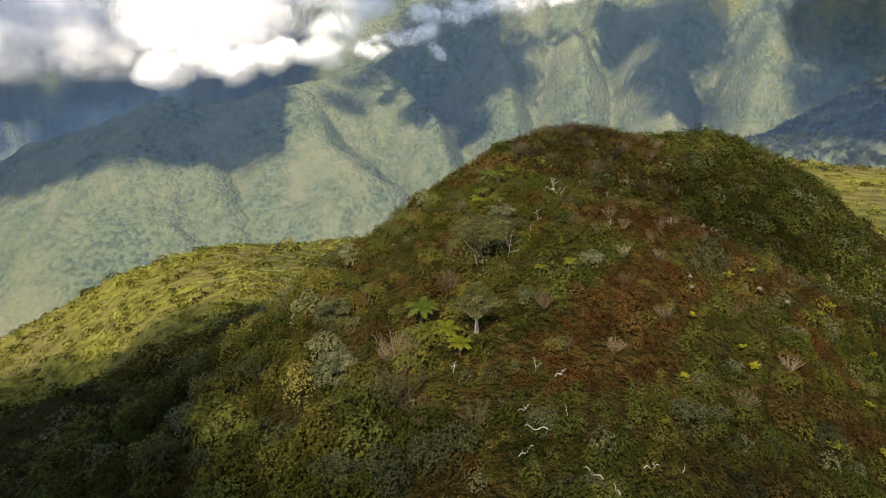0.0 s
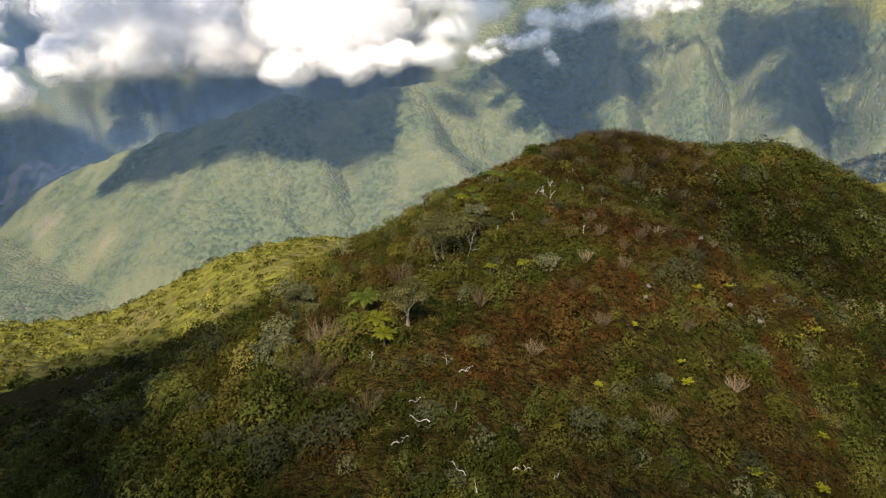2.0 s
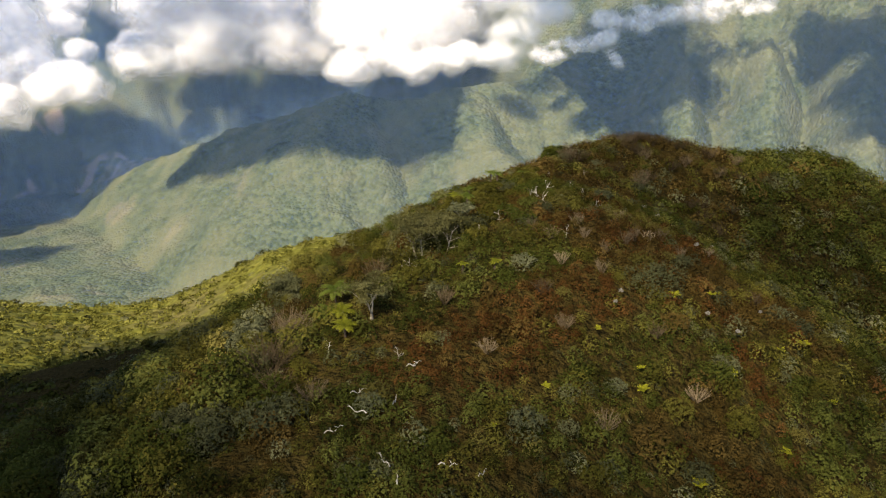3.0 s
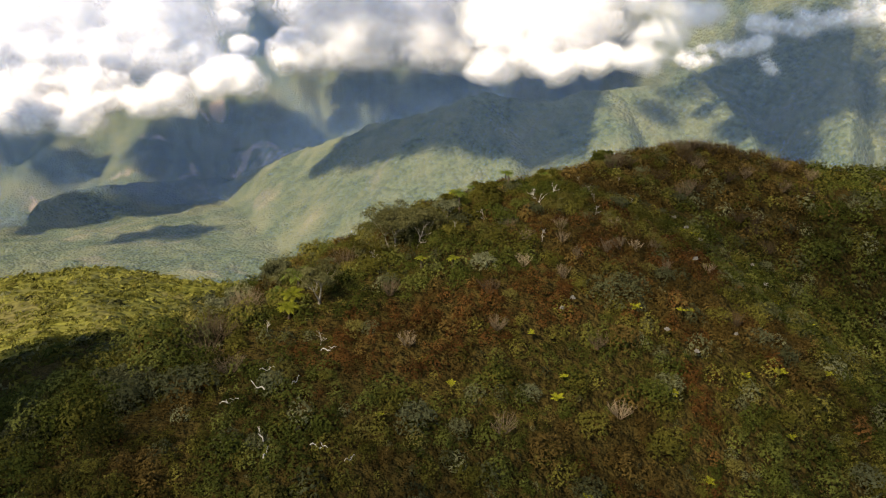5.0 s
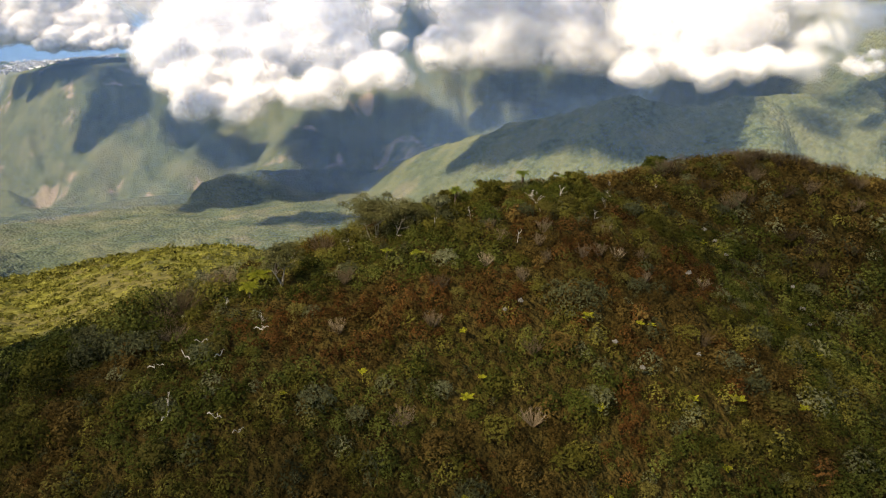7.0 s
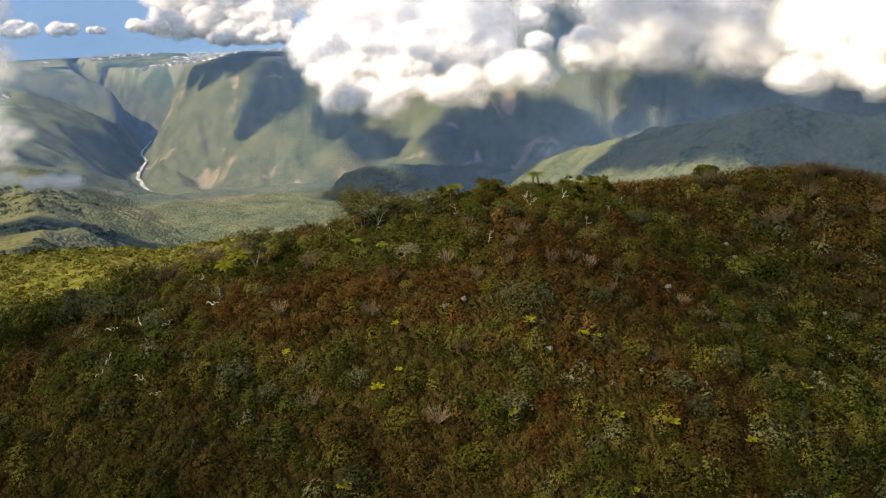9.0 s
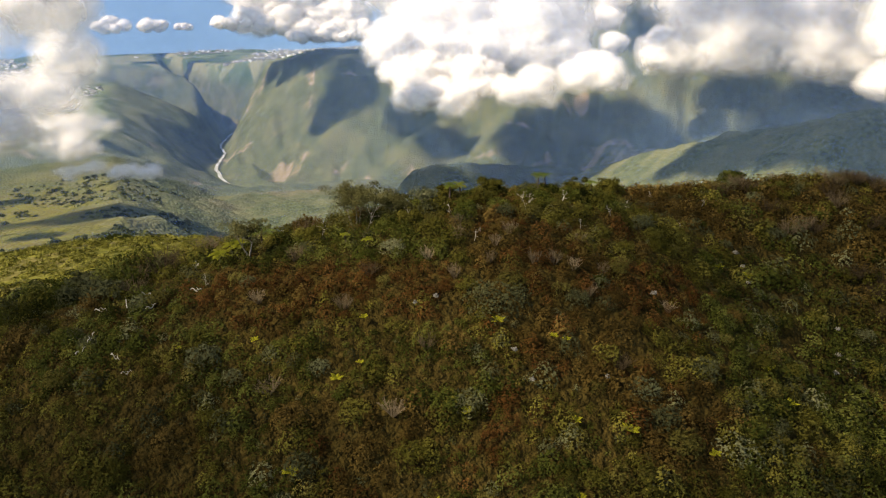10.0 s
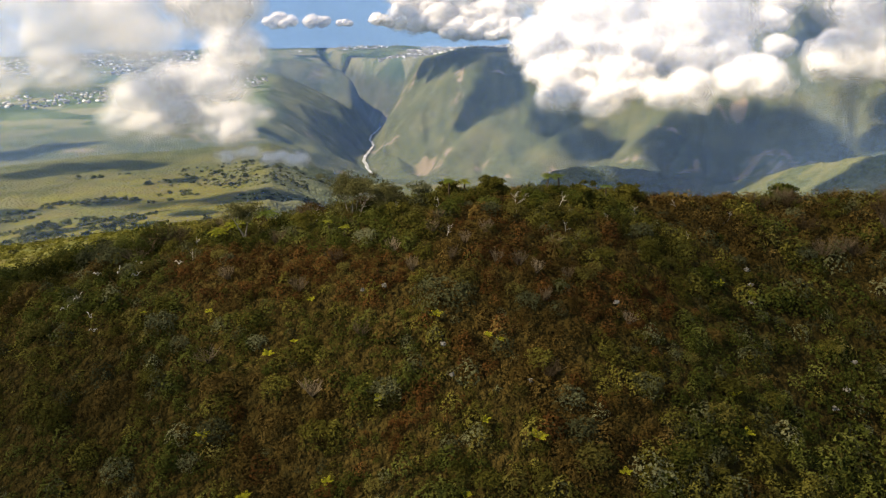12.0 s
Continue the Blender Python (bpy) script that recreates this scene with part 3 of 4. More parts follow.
SHADES = [[(60.2, -6.9, 1.7), (61.4, -8.4, 1.5), (62.7, -9.9, 1.2), (64.0, -11.2, 0.7)], [(56, -11.2, 1.5), (54.2, -12.7, 1.4), (52.4, -12.9, 1.0), (57, -10.2, 1.0)],
          [(67.5, -7.0, 0.8), (65.6, -6.7, 0.9), (63.8, -6.4, 0.9)], [(79.3, -11.9, 0.5), (80.6, -12.1, 0.5)],
          [(96.2, -13.6, 1.3), (93.6, -13.4, 1.4), (90.9, -13.5, 1.4), (88.6, -13.9, 1.0)], [(94.2, -11.8, 1.3), (97.8, -12.2, 1.4)],
          [(97.4, -16.3, 1.2), (99.3, -16.0, 1.2)], [(55.6, -15.9, 1.5), (53.4, -15.9, 1.3), (57, -16.6, 0.9)],
          [(50.3, -18.1, 1.2), (48.2, -16.6, 1.0), (46.4, -18.4, 1.4), (48.6, -18.0, 1.2)], [(33.4, -8.3, 1.2), (31.6, -8.0, 1.4)],
          [(3.3, -6.2, 2.0), (2.6, -8.6, 2.0), (0.4, -9.4, 1.6), (0.0, -5.2, 2.2), (-2.0, -7.0, 1.8), (3.8, -10.2, 0.8), (-0.6, -11.6, 1.0)],
          [(-16.2, -4.8, 1.9), (-16.0, -7.4, 1.7), (-16.4, -9.8, 1.2), (-12.4, -4.8, 1.5)], [(-27.6, -3.6, 2.6), (-26.6, -6.0, 1.8), (-25.9, -8.0, 1.2), (-30.5, -5.6, 2.6)],
          [(17.5, -8.4, 0.9), (19.8, -8.3, 0.8)], [(37.5, -3.2, 2.0), (35.8, -2.6, 1.6), (39.2, -4.8, 0.9)], [(78, -17.4, 1.0), (80.6, -16.6, 1.0), (84.6, -18.0, 1.0)], [(86, -15.2, 1.0), (91, -16.4, 1.3), (94.5, -18.2, 1.2)], [(96.5, -19.2, 1.4), (91.5, -19.6, 1.4), (88, -17.6, 1.2)], [(-24, -10.6, 2.0), (-27, -9.8, 2.4), (-30, -9.5, 2.4)]]
for k, rows in enumerate(SHADES):
    shading(rows, 100 + k, 1.9 if k in (10, 11, 12) else 1.55)
# the cloud that shades the upper face of the dark spur
spur_line, spur_puffs = [at(a, r, e) for a, r, e in SPUR if 13 < a < 34], []
for p, q in zip(spur_line, spur_line[1:]):
    side = Vector((p.y - q.y, q.x - p.x, 0)).normalized()
    side = side if side.dot(Vector((CEN[0] - p.x, CEN[1] - p.y, 0))) > 0 else -side
    for i in range(max(1, round((q - p).length / 42))):
        c = p.lerp(q, (i + 0.5) / max(1, round((q - p).length / 42)))
        for d in (2, 36, 72, 104):
            g = c + side * d
            deep = fnoise(np.array([g.x]), np.array([g.y]), 160, 2, 71.0)[0]
            if d < 78 + 60 * deep:
                g.z = height(g.x, g.y)[0]
                spur_puffs.append((g + sun_dir * ((150 - g.z) / sun_dir.z), 44, 34))
cloud(spur_puffs, "long white cloud of the broken deck above the spur", "deck", 131)
# unseen cloud added towards the sun so that its shade greys the cloud bank
cloud([(at(a, 1560, e) + sun_dir * 240, 1.1 * w, 0.7 * w) for a, e, w in ((25.5, -3.5, 55), (29.5, -4, 62), (33.5, -4, 58), (37, -4.6, 48))], "white cloud of the broken deck above the valley", "deck", 130)
over_hill = [((-62, 75), 45), ((-88, 110), 32), ((-130, 90), 36), ((-52, 20), 42), ((-30, -14), 34), ((-98, 52), 44), ((-58, 113), 23), ((-44, 46), 24), ((-30, 44), 13), ((-24, 30), 12), ((-14, 32), 10), ((-8, 22), 9), ((-20, 50), 10), ((-3, 17), 8), ((-160, 110), 26)]
cloud([(Vector((x, y, -5)) + sun_dir * 300, w, 0.4 * w) for (x, y), w in over_hill], "thin white cloud of the broken deck above the hill", "thin", 140)
# faint puffs added above the view only to dim patches of the hill
cloud([(Vector((x, y, -5)) + sun_dir * 300, w, 0.4 * w) for (x, y), w in (((38, 92), 12), ((50, 100), 16), ((-7, 30), 15), ((11, 32), 14), ((25, 34), 12), ((22, 104), 11), ((41, 50), 9), ((41, 64), 9), ((14, 21), 8), ((25, 74), 9), ((21, 87), 8), ((3, 23), 7))], "faint unseen cloud added to dim patches of the hill", "veil", 150)

# ---- near hill: scrub ----
rng = np.random.default_rng(7)


def leaf_cluster(count, wide, tall, leaf, rough=0.45, hollow=0.74, thin=0.75):
    """Pointed leaves set over a dome: corners and faces as arrays."""
    u = rng.normal(size=(count, 3))
    u /= np.linalg.norm(u, axis=1)[:, None]
    u[:, 2] = np.abs(u[:, 2]) * 1.05 - 0.05
    rad = hollow + (1 - hollow) * rng.random(count) ** 0.6
    lump = 1 + 0.22 * np.sin(u[:, 0] * 4 + 1) * np.sin(u[:, 1] * 5 + 2)
    c = u * (rad * lump)[:, None] * np.array([wide, wide, tall])
    face = u * np.array([1, 1, 1.3]) + rng.normal(size=(count, 3)) * rough
    axis = np.cross(face, rng.normal(size=(count, 3)))
    axis /= np.linalg.norm(axis, axis=1)[:, None]
    side = np.cross(face, axis)
    side /= np.linalg.norm(side, axis=1)[:, None]
    s = leaf * (0.6 + 0.8 * rng.random(count))[:, None]
    V = np.stack([c - axis * s * 0.5 + side * s * thin * 0.4, c + axis * s * 0.6, c - axis * s * 0.5 - side * s * thin * 0.4], 1)
    return V.reshape(-1, 3)


def scatter(name, label, mat, spots, templates):
    """All plants of one kind beyond the counted ones, as one mesh. spots: x, y, z, size, tint."""
    if not len(spots):
        return None
    VV, TT = [], []
    spin = rng.random(len(spots)) * 2 * np.pi
    pick = rng.integers(0, len(templates), len(spots))
    for k, T in enumerate(templates):
        s = spots[pick == k]
        a = spin[pick == k]
        if not len(s):
            continue
        ca, sa = np.cos(a)[:, None], np.sin(a)[:, None]
        X = (T[None, :, 0] * ca - T[None, :, 1] * sa) * s[:, 3:4] + s[:, 0:1]
        Y = (T[None, :, 0] * sa + T[None, :, 1] * ca) * s[:, 3:4] + s[:, 1:2]
        Z = T[None, :, 2] * s[:, 3:4] + s[:, 2:3]
        VV.append(np.stack([X, Y, Z], -1).reshape(-1, 3))
        TT.append(np.repeat(s[:, 4], T.shape[0]))
    V, t = np.concatenate(VV), np.concatenate(TT)
    me = raw_mesh(name, V, np.arange(len(V)).reshape(-1, 3), mat, (("tint", t),))
    return tagged(new(name, me), label, "shrubs", kind="stuff")


KINDS = [("olive_scrub", OLIVE, "dense olive-green heath shrubs covering the hill"),
         ("brown_scrub", BROWN, "brown dry heath shrubs covering the hill top"),
         ("rust_scrub", RUST, "rust-red bracken patches on the hill top"),
         ("green_scrub", GREEN, "dark green leafy shrubs on the hill"),
         ("grey_scrub", GREY, "grey-green silvery shrubs on the hill"),
         ("yellow_scrub", BROOM, "bright yellow-green low plants among the heath")]


def near_to(x, y, cx, cy, rx, ry, turn=0.0):
    c, k = math.cos(radians(turn)), math.sin(radians(turn))
    u, v = ((x - cx) * c + (y - cy) * k) / rx, (-(x - cx) * k + (y - cy) * c) / ry
    return np.exp(-(u * u + v * v))


def kind_at(x, y):
    """Which shrub grows where: an index into KINDS for each spot."""
    a, b, c = fnoise(x, y, 8, 3, 31.0), fnoise(x, y, 5, 3, 37.0), rng.random(len(x))
    west, crest = sstep(-x, -3, 5), sstep(y, 78, 90) * sstep(x, 2, 8) * sstep(-x, -34, -28)
    # right-hand slopes: extra dark green shrubs put the shade there into leaf colour
    shade_mask = np.maximum(sstep(x - 0.35 * (70 - y), 18, 24) * sstep(y, 62, 70), sstep(x, 33, 38) * sstep(y, 44, 52)) * (1 - crest)
    rust = near_to(x, y, 22.3, 61.5, 2.6, 4.6, 20) + 1.25 * near_to(x, y, 9.4, 38.5, 4.0, 8.0, -25) + near_to(x, y, 26.3, 42.5, 1.4, 3.5, 10) + 0.7 * near_to(x, y, 16, 45, 4, 3, 0) + 0.6 * near_to(x, y, 17, 55, 5, 4, 0)
    leafy = near_to(x, y, 8.5, 47.5, 5, 4) + near_to(x, y, 4.5, 41.0, 3.5, 5, -20) + near_to(x, y, 17, 36, 3, 3) + near_to(x, y, 20, 41, 3, 3) + 0.8 * near_to(x, y, 14, 31, 3, 3)
    k = np.where(a > 0.10, 1, np.where(a < -0.15, 3, 0))
    k = np.where((b > 0.22) & (c > 0.8) & (k == 1), 2, k)
    k = np.where(rust + 0.9 * (c - 0.5) > 0.55, np.where(c > 0.35, 2, 1), k)
    k = np.where(leafy + 0.4 * (c - 0.5) > 0.5, np.where(c > 0.3, 3, 0), k)
    k = np.where((c < 0.07) & (rust < 0.4), 4, k)
    k = np.where(west > 0.5, np.where(c < 0.16, 4, np.where((c < 0.50) | (a > 0.25), 0, 3)), k)
    k = np.where((west > 0.5) & (c > 0.94), 1, k)
    # mix darkened by plant colour in place of shade
    k = np.where(shade_mask > 0.5, np.where(c < 0.68, 3, np.where(c < 0.80, 4, np.where(c < 0.93, 0, 1))), k)
    k = np.where((crest > 0.5) & (c > 0.10), np.where(c > 0.35, 1, 0), k)
    k = np.where((c > 0.982) & (crest < 0.5), 5, k)
    return k


def spots_in(count, x0, x1, y0, y1, lo, hi):
    x, y = x0 + (x1 - x0) * rng.random(count), y0 + (y1 - y0) * rng.random(count)
    z = height(x, y)
    size = lo + (hi - lo) * rng.random(count) ** 2.0
    size = size * (1 + 0.75 * sstep(-x, -3, 6) * (1 - sstep(x, -12, -6) * sstep(y, 34, 42))) * (1 + 0.25 * sstep(y, 66, 80)) * (1 + 0.3 * sstep(x, 26, 34))
    return np.stack([x, y, z - 0.08, size, np.clip(0.5 + 0.34 * rng.normal(size=count), 0, 1)], 1)


fine = [leaf_cluster(215, 0.9, 1.1, 0.145, rough=0.32, hollow=0.8, thin=0.9) for _ in range(7)]
mound = [np.concatenate([leaf_cluster(380, 0.85, 1.15, 0.095, rough=0.3, hollow=0.9, thin=0.95)] + [leaf_cluster(60, 0.36, 0.36, 0.095, rough=0.3, hollow=0.8, thin=0.95) + np.array([0.5 * math.cos(q + k), 0.5 * math.sin(q + k), 0.75 + 0.15 * math.sin(3 * q + k)]) for q in (0, 1.0, 2.1, 3.1, 4.2, 5.2)]) for k in range(6)]
carpet = [leaf_cluster(52, 1.0, 0.75, 0.30, rough=0.5, hollow=0.6, thin=0.6) for _ in range(7)]
coarse = [leaf_cluster(150, 0.95, 1.0, 0.185, rough=0.35, hollow=0.82, thin=0.8) for _ in range(7)]
near_spots = spots_in(4600, 0, 50, 14, 70, 0.30, 1.0)
flank_spots = spots_in(640, -30, 2, 12, 80, 0.6, 1.3)
low_spots = spots_in(6500, -8, 46, 18, 70, 0.22, 0.45)
far_spots = np.concatenate([spots_in(2700, 0, 62, 68, 118, 0.5, 1.15), spots_in(700, -46, -26, 8, 100, 0.8, 1.3), spots_in(250, -24, 2, 78, 110, 0.7, 1.2)])
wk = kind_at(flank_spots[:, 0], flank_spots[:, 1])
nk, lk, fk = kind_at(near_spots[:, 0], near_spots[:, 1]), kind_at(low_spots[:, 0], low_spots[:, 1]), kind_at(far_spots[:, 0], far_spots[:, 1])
# the shrubs that can be counted: the larger ones on the hill top
counted = (near_spots[:, 0] > 5) & (near_spots[:, 0] < 33) & (near_spots[:, 1] > 23) & (near_spots[:, 1] < 56) & (near_spots[:, 3] > 0.56) & (nk != 5)
counted[np.flatnonzero(counted)[290:]] = False
SHRUB_LABEL = ["olive-green rounded heath shrub among low scrub", "dry brown heath shrub on the hill top", "rust-red bracken clump on the hill top", "dark green leafy shrub among brown heath", "silvery grey-green shrub among the heath"]
shrub_mesh = {}
for i in range(5):
    for k, T in enumerate(fine):
        shrub_mesh[i, k] = raw_mesh("shrub", T, np.arange(len(T)).reshape(-1, 3), KINDS[i][1], (("tint", np.full(len(T), 0.25 + 0.09 * k)),))
for j in np.flatnonzero(counted):
    x, y, z, size, tint = near_spots[j]
    ob = new("shrub", shrub_mesh[nk[j], j % 7])
    ob.matrix_world = pose(x, y, z, 0, 0, (j * 47) % 360) @ Matrix.Diagonal((size, size, size * (0.85 + 0.3 * tint), 1))
    tagged(ob, SHRUB_LABEL[nk[j]], "shrub", "shrubs on the hill top")
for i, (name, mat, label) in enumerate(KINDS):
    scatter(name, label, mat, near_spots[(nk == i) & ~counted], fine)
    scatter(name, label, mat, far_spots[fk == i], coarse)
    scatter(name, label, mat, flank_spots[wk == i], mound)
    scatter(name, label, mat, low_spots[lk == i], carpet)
# the lower slopes and the shoulder
COUNT = 14500
sk = rng.random(COUNT)
sa, sr = np.radians(-38 + 142 * rng.random(COUNT) ** 0.75), 66 + 400 * rng.random(COUNT) ** 0.9
sx, sy = CEN[0] - sr * np.sin(sa), CEN[1] + sr * np.cos(sa)
keep = ~((sx > -46) & (sx < 66) & (sy < 135))
ss = np.stack([sx, sy, height(sx, sy) - 0.2, (0.9 + 1.2 * rng.random(COUNT) ** 2) * (0.75 + sr / 500), rng.random(COUNT)], 1)
tiny = [leaf_cluster(28, 1.0, 0.72, 0.46, rough=0.3, hollow=0.88, thin=0.95) for _ in range(6)]
deg = np.degrees(sa)
ss[:, 3] *= np.where((deg < -15) & (sr > 390), 1.7, 1)
sel = np.where(sr < 175 + 30 * fnoise(sx, sy, 30, 2, 5.0), np.where(sk < 0.5, 0, np.where(sk < 0.8, 3, 4)), np.where(sk < 0.86, 5, np.where(sk < 0.95, 0, 4)))
sel = np.where((deg < -15) & (sr > 390), np.where(sk < 0.7, 3, 4), sel)
SLOPE_MAT = foliage("meadow_scrub", (0.085, 0.085, 0.015), (0.118, 0.115, 0.023), (0.150, 0.143, 0.034))
for i in (0, 3, 4):
    scatter(KINDS[i][0], KINDS[i][2], KINDS[i][1], ss[keep & (sel == i)], tiny)
scatter("meadow_scrub", "low yellow-green scrub on the sunlit shoulder", SLOPE_MAT, ss[keep & (sel == 5)], tiny)


# ---- trees, ferns, dead wood ----
def part(name, me, parent, label=""):
    ob = new(name, me)
    ob.parent = parent
    if label:
        tagged(ob, label)
    return ob


def tubes(lines, sides=6):
    """Tapered round limbs: each line is a list of (point, radius)."""
    V, F = [], []
    for line in lines:
        base = len(V)
        for i, (p, rad) in enumerate(line):
            q = line[min(i + 1, len(line) - 1)][0] - line[max(i - 1, 0)][0]
            q = q.normalized() if q.length > 0 else Vector((0, 0, 1))
            a = q.orthogonal().normalized()
            b = q.cross(a)
            for k in range(sides):
                t = 2 * math.pi * k / sides
                V.append(p + (a * math.cos(t) + b * math.sin(t)) * rad)
        for i in range(len(line) - 1):
            for k in range(sides):
                F.append((base + i * sides + k, base + i * sides + (k + 1) % sides, base + (i + 1) * sides + (k + 1) % sides, base + (i + 1) * sides + k))
    return np.array([tuple(v) for v in V]), np.array(F)


def bough(start, way, length, rad, rnd, bend=0.25, steps=5, end=0.35):
    line, p, w = [], Vector(start), Vector(way).normalized()
    for i in range(steps + 1):
        line.append((p.copy(), rad * (1 - (1 - end) * i / steps)))
        w = (w + Vector((rnd.uniform(-1, 1), rnd.uniform(-1, 1), rnd.uniform(-0.6, 0.8))) * bend).normalized()
        p = p + w * (length / steps)
    return line


def ground_at(x, y):
    return float(height(x, y)[0])


def tree(x, y, high, wide, seed, leaves, label, leaf_size=0.16, leaf_count=900, bare=0.0, stems=1, dome=False):
    """A forked trunk with limbs and a crown of leaf clumps."""
    rnd = random.Random(seed)
    top = tagged(new("tree"), label, "tree", "trees along the crest")
    top.location = (x, y, ground_at(x, y) - 0.1)
    lines, tips = [], []
    for s in range(stems):
        lean = Vector((rnd.uniform(-0.3, 0.3), rnd.uniform(-0.3, 0.3), 1))
        trunk = bough((rnd.uniform(-0.2, 0.2) * (stems - 1), rnd.uniform(-0.2, 0.2) * (stems - 1), 0), lean, high * 0.45, 0.055 * high ** 0.8 / stems ** 0.4, rnd, 0.12)
        lines.append(trunk)
        fork = trunk[-1]
        for i in range(6):
            t = 2 * math.pi * (i + rnd.random() * 0.6) / 6
            out = wide * 0.38 * rnd.uniform(0.5, 1.0)
            limb = bough(fork[0], (math.cos(t) * out, math.sin(t) * out, high * rnd.uniform(0.25, 0.5)), math.hypot(out, high * 0.38), fork[1] * 0.6, rnd, 0.16)
            lines.append(limb)
            for j in (2, 3, 4, 5):
                twig = bough(limb[j][0], (rnd.uniform(-1, 1), rnd.uniform(-1, 1), rnd.uniform(0.2, 1)), wide * rnd.uniform(0.12, 0.22), limb[j][1] * 0.55, rnd, 0.25, 3)
                lines.append(twig)
                tips.append(twig[-1][0])
    V, F = tubes(lines, 5)
    part("trunk", raw_mesh("trunk", V, F, BARK, (), True), top, "pale grey forked trunk with limbs")
    pieces = []
    per = max(10, int(2.2 * leaf_count * (1 - bare) / len(tips)))
    for tip in tips:
        w = wide * rnd.uniform(0.10, 0.17)
        pieces.append(leaf_cluster(per * 1, w, w * 0.7, leaf_size, rough=0.6, hollow=0.3) + np.array(tip) - np.array([0, 0, w * 0.15]))
    if dome:
        pieces.append(leaf_cluster(per * 24, wide * 0.48, high * 0.74, leaf_size, rough=0.5, hollow=0.8) + np.array([-0.07 * wide, 0.11 * wide, high * 0.26]))
        pieces[-1] = pieces[-1].reshape(-1, per * 3, 3)
        pieces = pieces[:-1] + list(pieces[-1])
    V = np.concatenate(pieces)
    part("crown", raw_mesh("crown", V, np.arange(len(V)).reshape(-1, 3), leaves, (("tint", np.repeat(rng.random(len(pieces)) * 0.6 + 0.2, per * 3)),)), top)
    return top


def frond_mesh(length, wide, droop, mat, leaflets=13):
    """A fern frond: midrib and paired leaflets along an arched line."""
    V, F, side = [], [], Vector((0, 1, 0))
    pts = []
    for i in range(leaflets + 1):
        s = i / leaflets
        pts.append(Vector((length * s * (1 - 0.15 * s), 0, length * (0.28 * s - droop * s * s))))
    for i in range(leaflets):
        p, q = pts[i], pts[i + 1]
        w = wide * math.sin(math.pi * min(1, 0.12 + 0.9 * (i + 0.5) / leaflets)) ** 0.7
        for sg in (1, -1):
            b = len(V)
            ahead = (q - p) * 0.9
            V += [p, p + ahead * 0.8, p + side * sg * w + ahead * 1.1 - Vector((0, 0, w * 0.25)), p + side * sg * w * 0.8 + ahead * 0.3 - Vector((0, 0, w * 0.2))]
            F.append((b, b + 1, b + 2, b + 3) if sg > 0 else (b, b + 3, b + 2, b + 1))
    return raw_mesh("frond", np.array([tuple(v) for v in V]), np.array(F), mat, (("tint", np.linspace(0.3, 0.8, len(V))),))


FERN_LEAF = foliage("fern_fronds", (0.022, 0.035, 0.007), (0.048, 0.066, 0.011), (0.09, 0.108, 0.02), 0.3)
FROND_FLAT = frond_mesh(1.25, 0.24, 0.42, FERN_LEAF)
FROND_LIME = frond_mesh(1.15, 0.24, 0.45, LIME)
FROND_ROSETTE = frond_mesh(0.62, 0.17, 0.30, YELLOW, 8)


def tree_fern(x, y, high, mesh, seed, label, scale=1.0, count=13):
    rnd = random.Random(seed)
    top = tagged(new("tree_fern"), label, "tree fern", "tree ferns on the hill")
    top.location = (x, y, ground_at(x, y) - 0.05)
    stem = bough((0, 0, 0), (rnd.uniform(-0.12, 0.12), rnd.uniform(-0.12, 0.12), 1), high, 0.085, rnd, 0.05, 5, 0.75)
    V, F = tubes([stem], 7)
    part("stem", raw_mesh("stem", V, F, FERN_STEM, (), True), top, "dark fibrous stem")
    for i in range(count):
        f = part("frond", mesh, top)
        f.matrix_local = Matrix.Translation(stem[-1][0]) @ pose(0, 0, 0, 0, rnd.uniform(-18, 10), 360 * i / count + rnd.uniform(-9, 9)) @ Matrix.Scale(scale * rnd.uniform(0.85, 1.12), 4)
    return top


def rosette(x, y, seed, scale=1.0):
    """A low bright fern that stands out of the heath."""
    rnd = random.Random(seed)
    top = tagged(new("fern"), "bright yellow-green fern rosette among dark heath", "fern", "yellow ferns on the hill")
    top.location = (x, y, ground_at(x, y) + 0.55)
    count = rnd.randint(6, 9)
    for i in range(count):
        f = part("frond", FROND_ROSETTE, top)
        f.matrix_local = pose(0, 0, 0, 0, rnd.uniform(-35, 0), 360 * i / count + rnd.uniform(-15, 15)) @ Matrix.Scale(scale * rnd.uniform(0.62, 0.92), 4)
    return top


def dead_tree(x, y, high, seed, label, lean=(0, 0), limbs=5, mat=DEAD, thick=0.042):
    rnd = random.Random(seed)
    top = tagged(new("dead_tree"), label, "dead tree", "dead trees on the hill")
    top.location = (x, y, ground_at(x, y) - 0.1)
    trunk = bough((0, 0, 0), (lean[0], lean[1], 1), high, thick, rnd, 0.18, 7, 0.3)
    V, F = tubes([trunk])
    part("trunk", raw_mesh("trunk", V, F, mat, (), True), top)
    for i in range(limbs):
        j = rnd.randint(2, 6)
        limb = bough(trunk[j][0], (rnd.uniform(-1, 1) + lean[0], rnd.uniform(-1, 1) + lean[1], rnd.uniform(0.1, 0.9)), high * rnd.uniform(0.28, 0.55), trunk[j][1] * 0.75, rnd, 0.28, 5)
        more = [bough(limb[k][0], (rnd.uniform(-1, 1), rnd.uniform(-1, 1), rnd.uniform(0, 0.9)), high * rnd.uniform(0.12, 0.25), limb[k][1] * 0.6, rnd, 0.3, 3) for k in (2, 4)]
        V, F = tubes([limb] + more, 5)
        part("branch", raw_mesh("branch", V, F, mat, (), True), top)
    return top


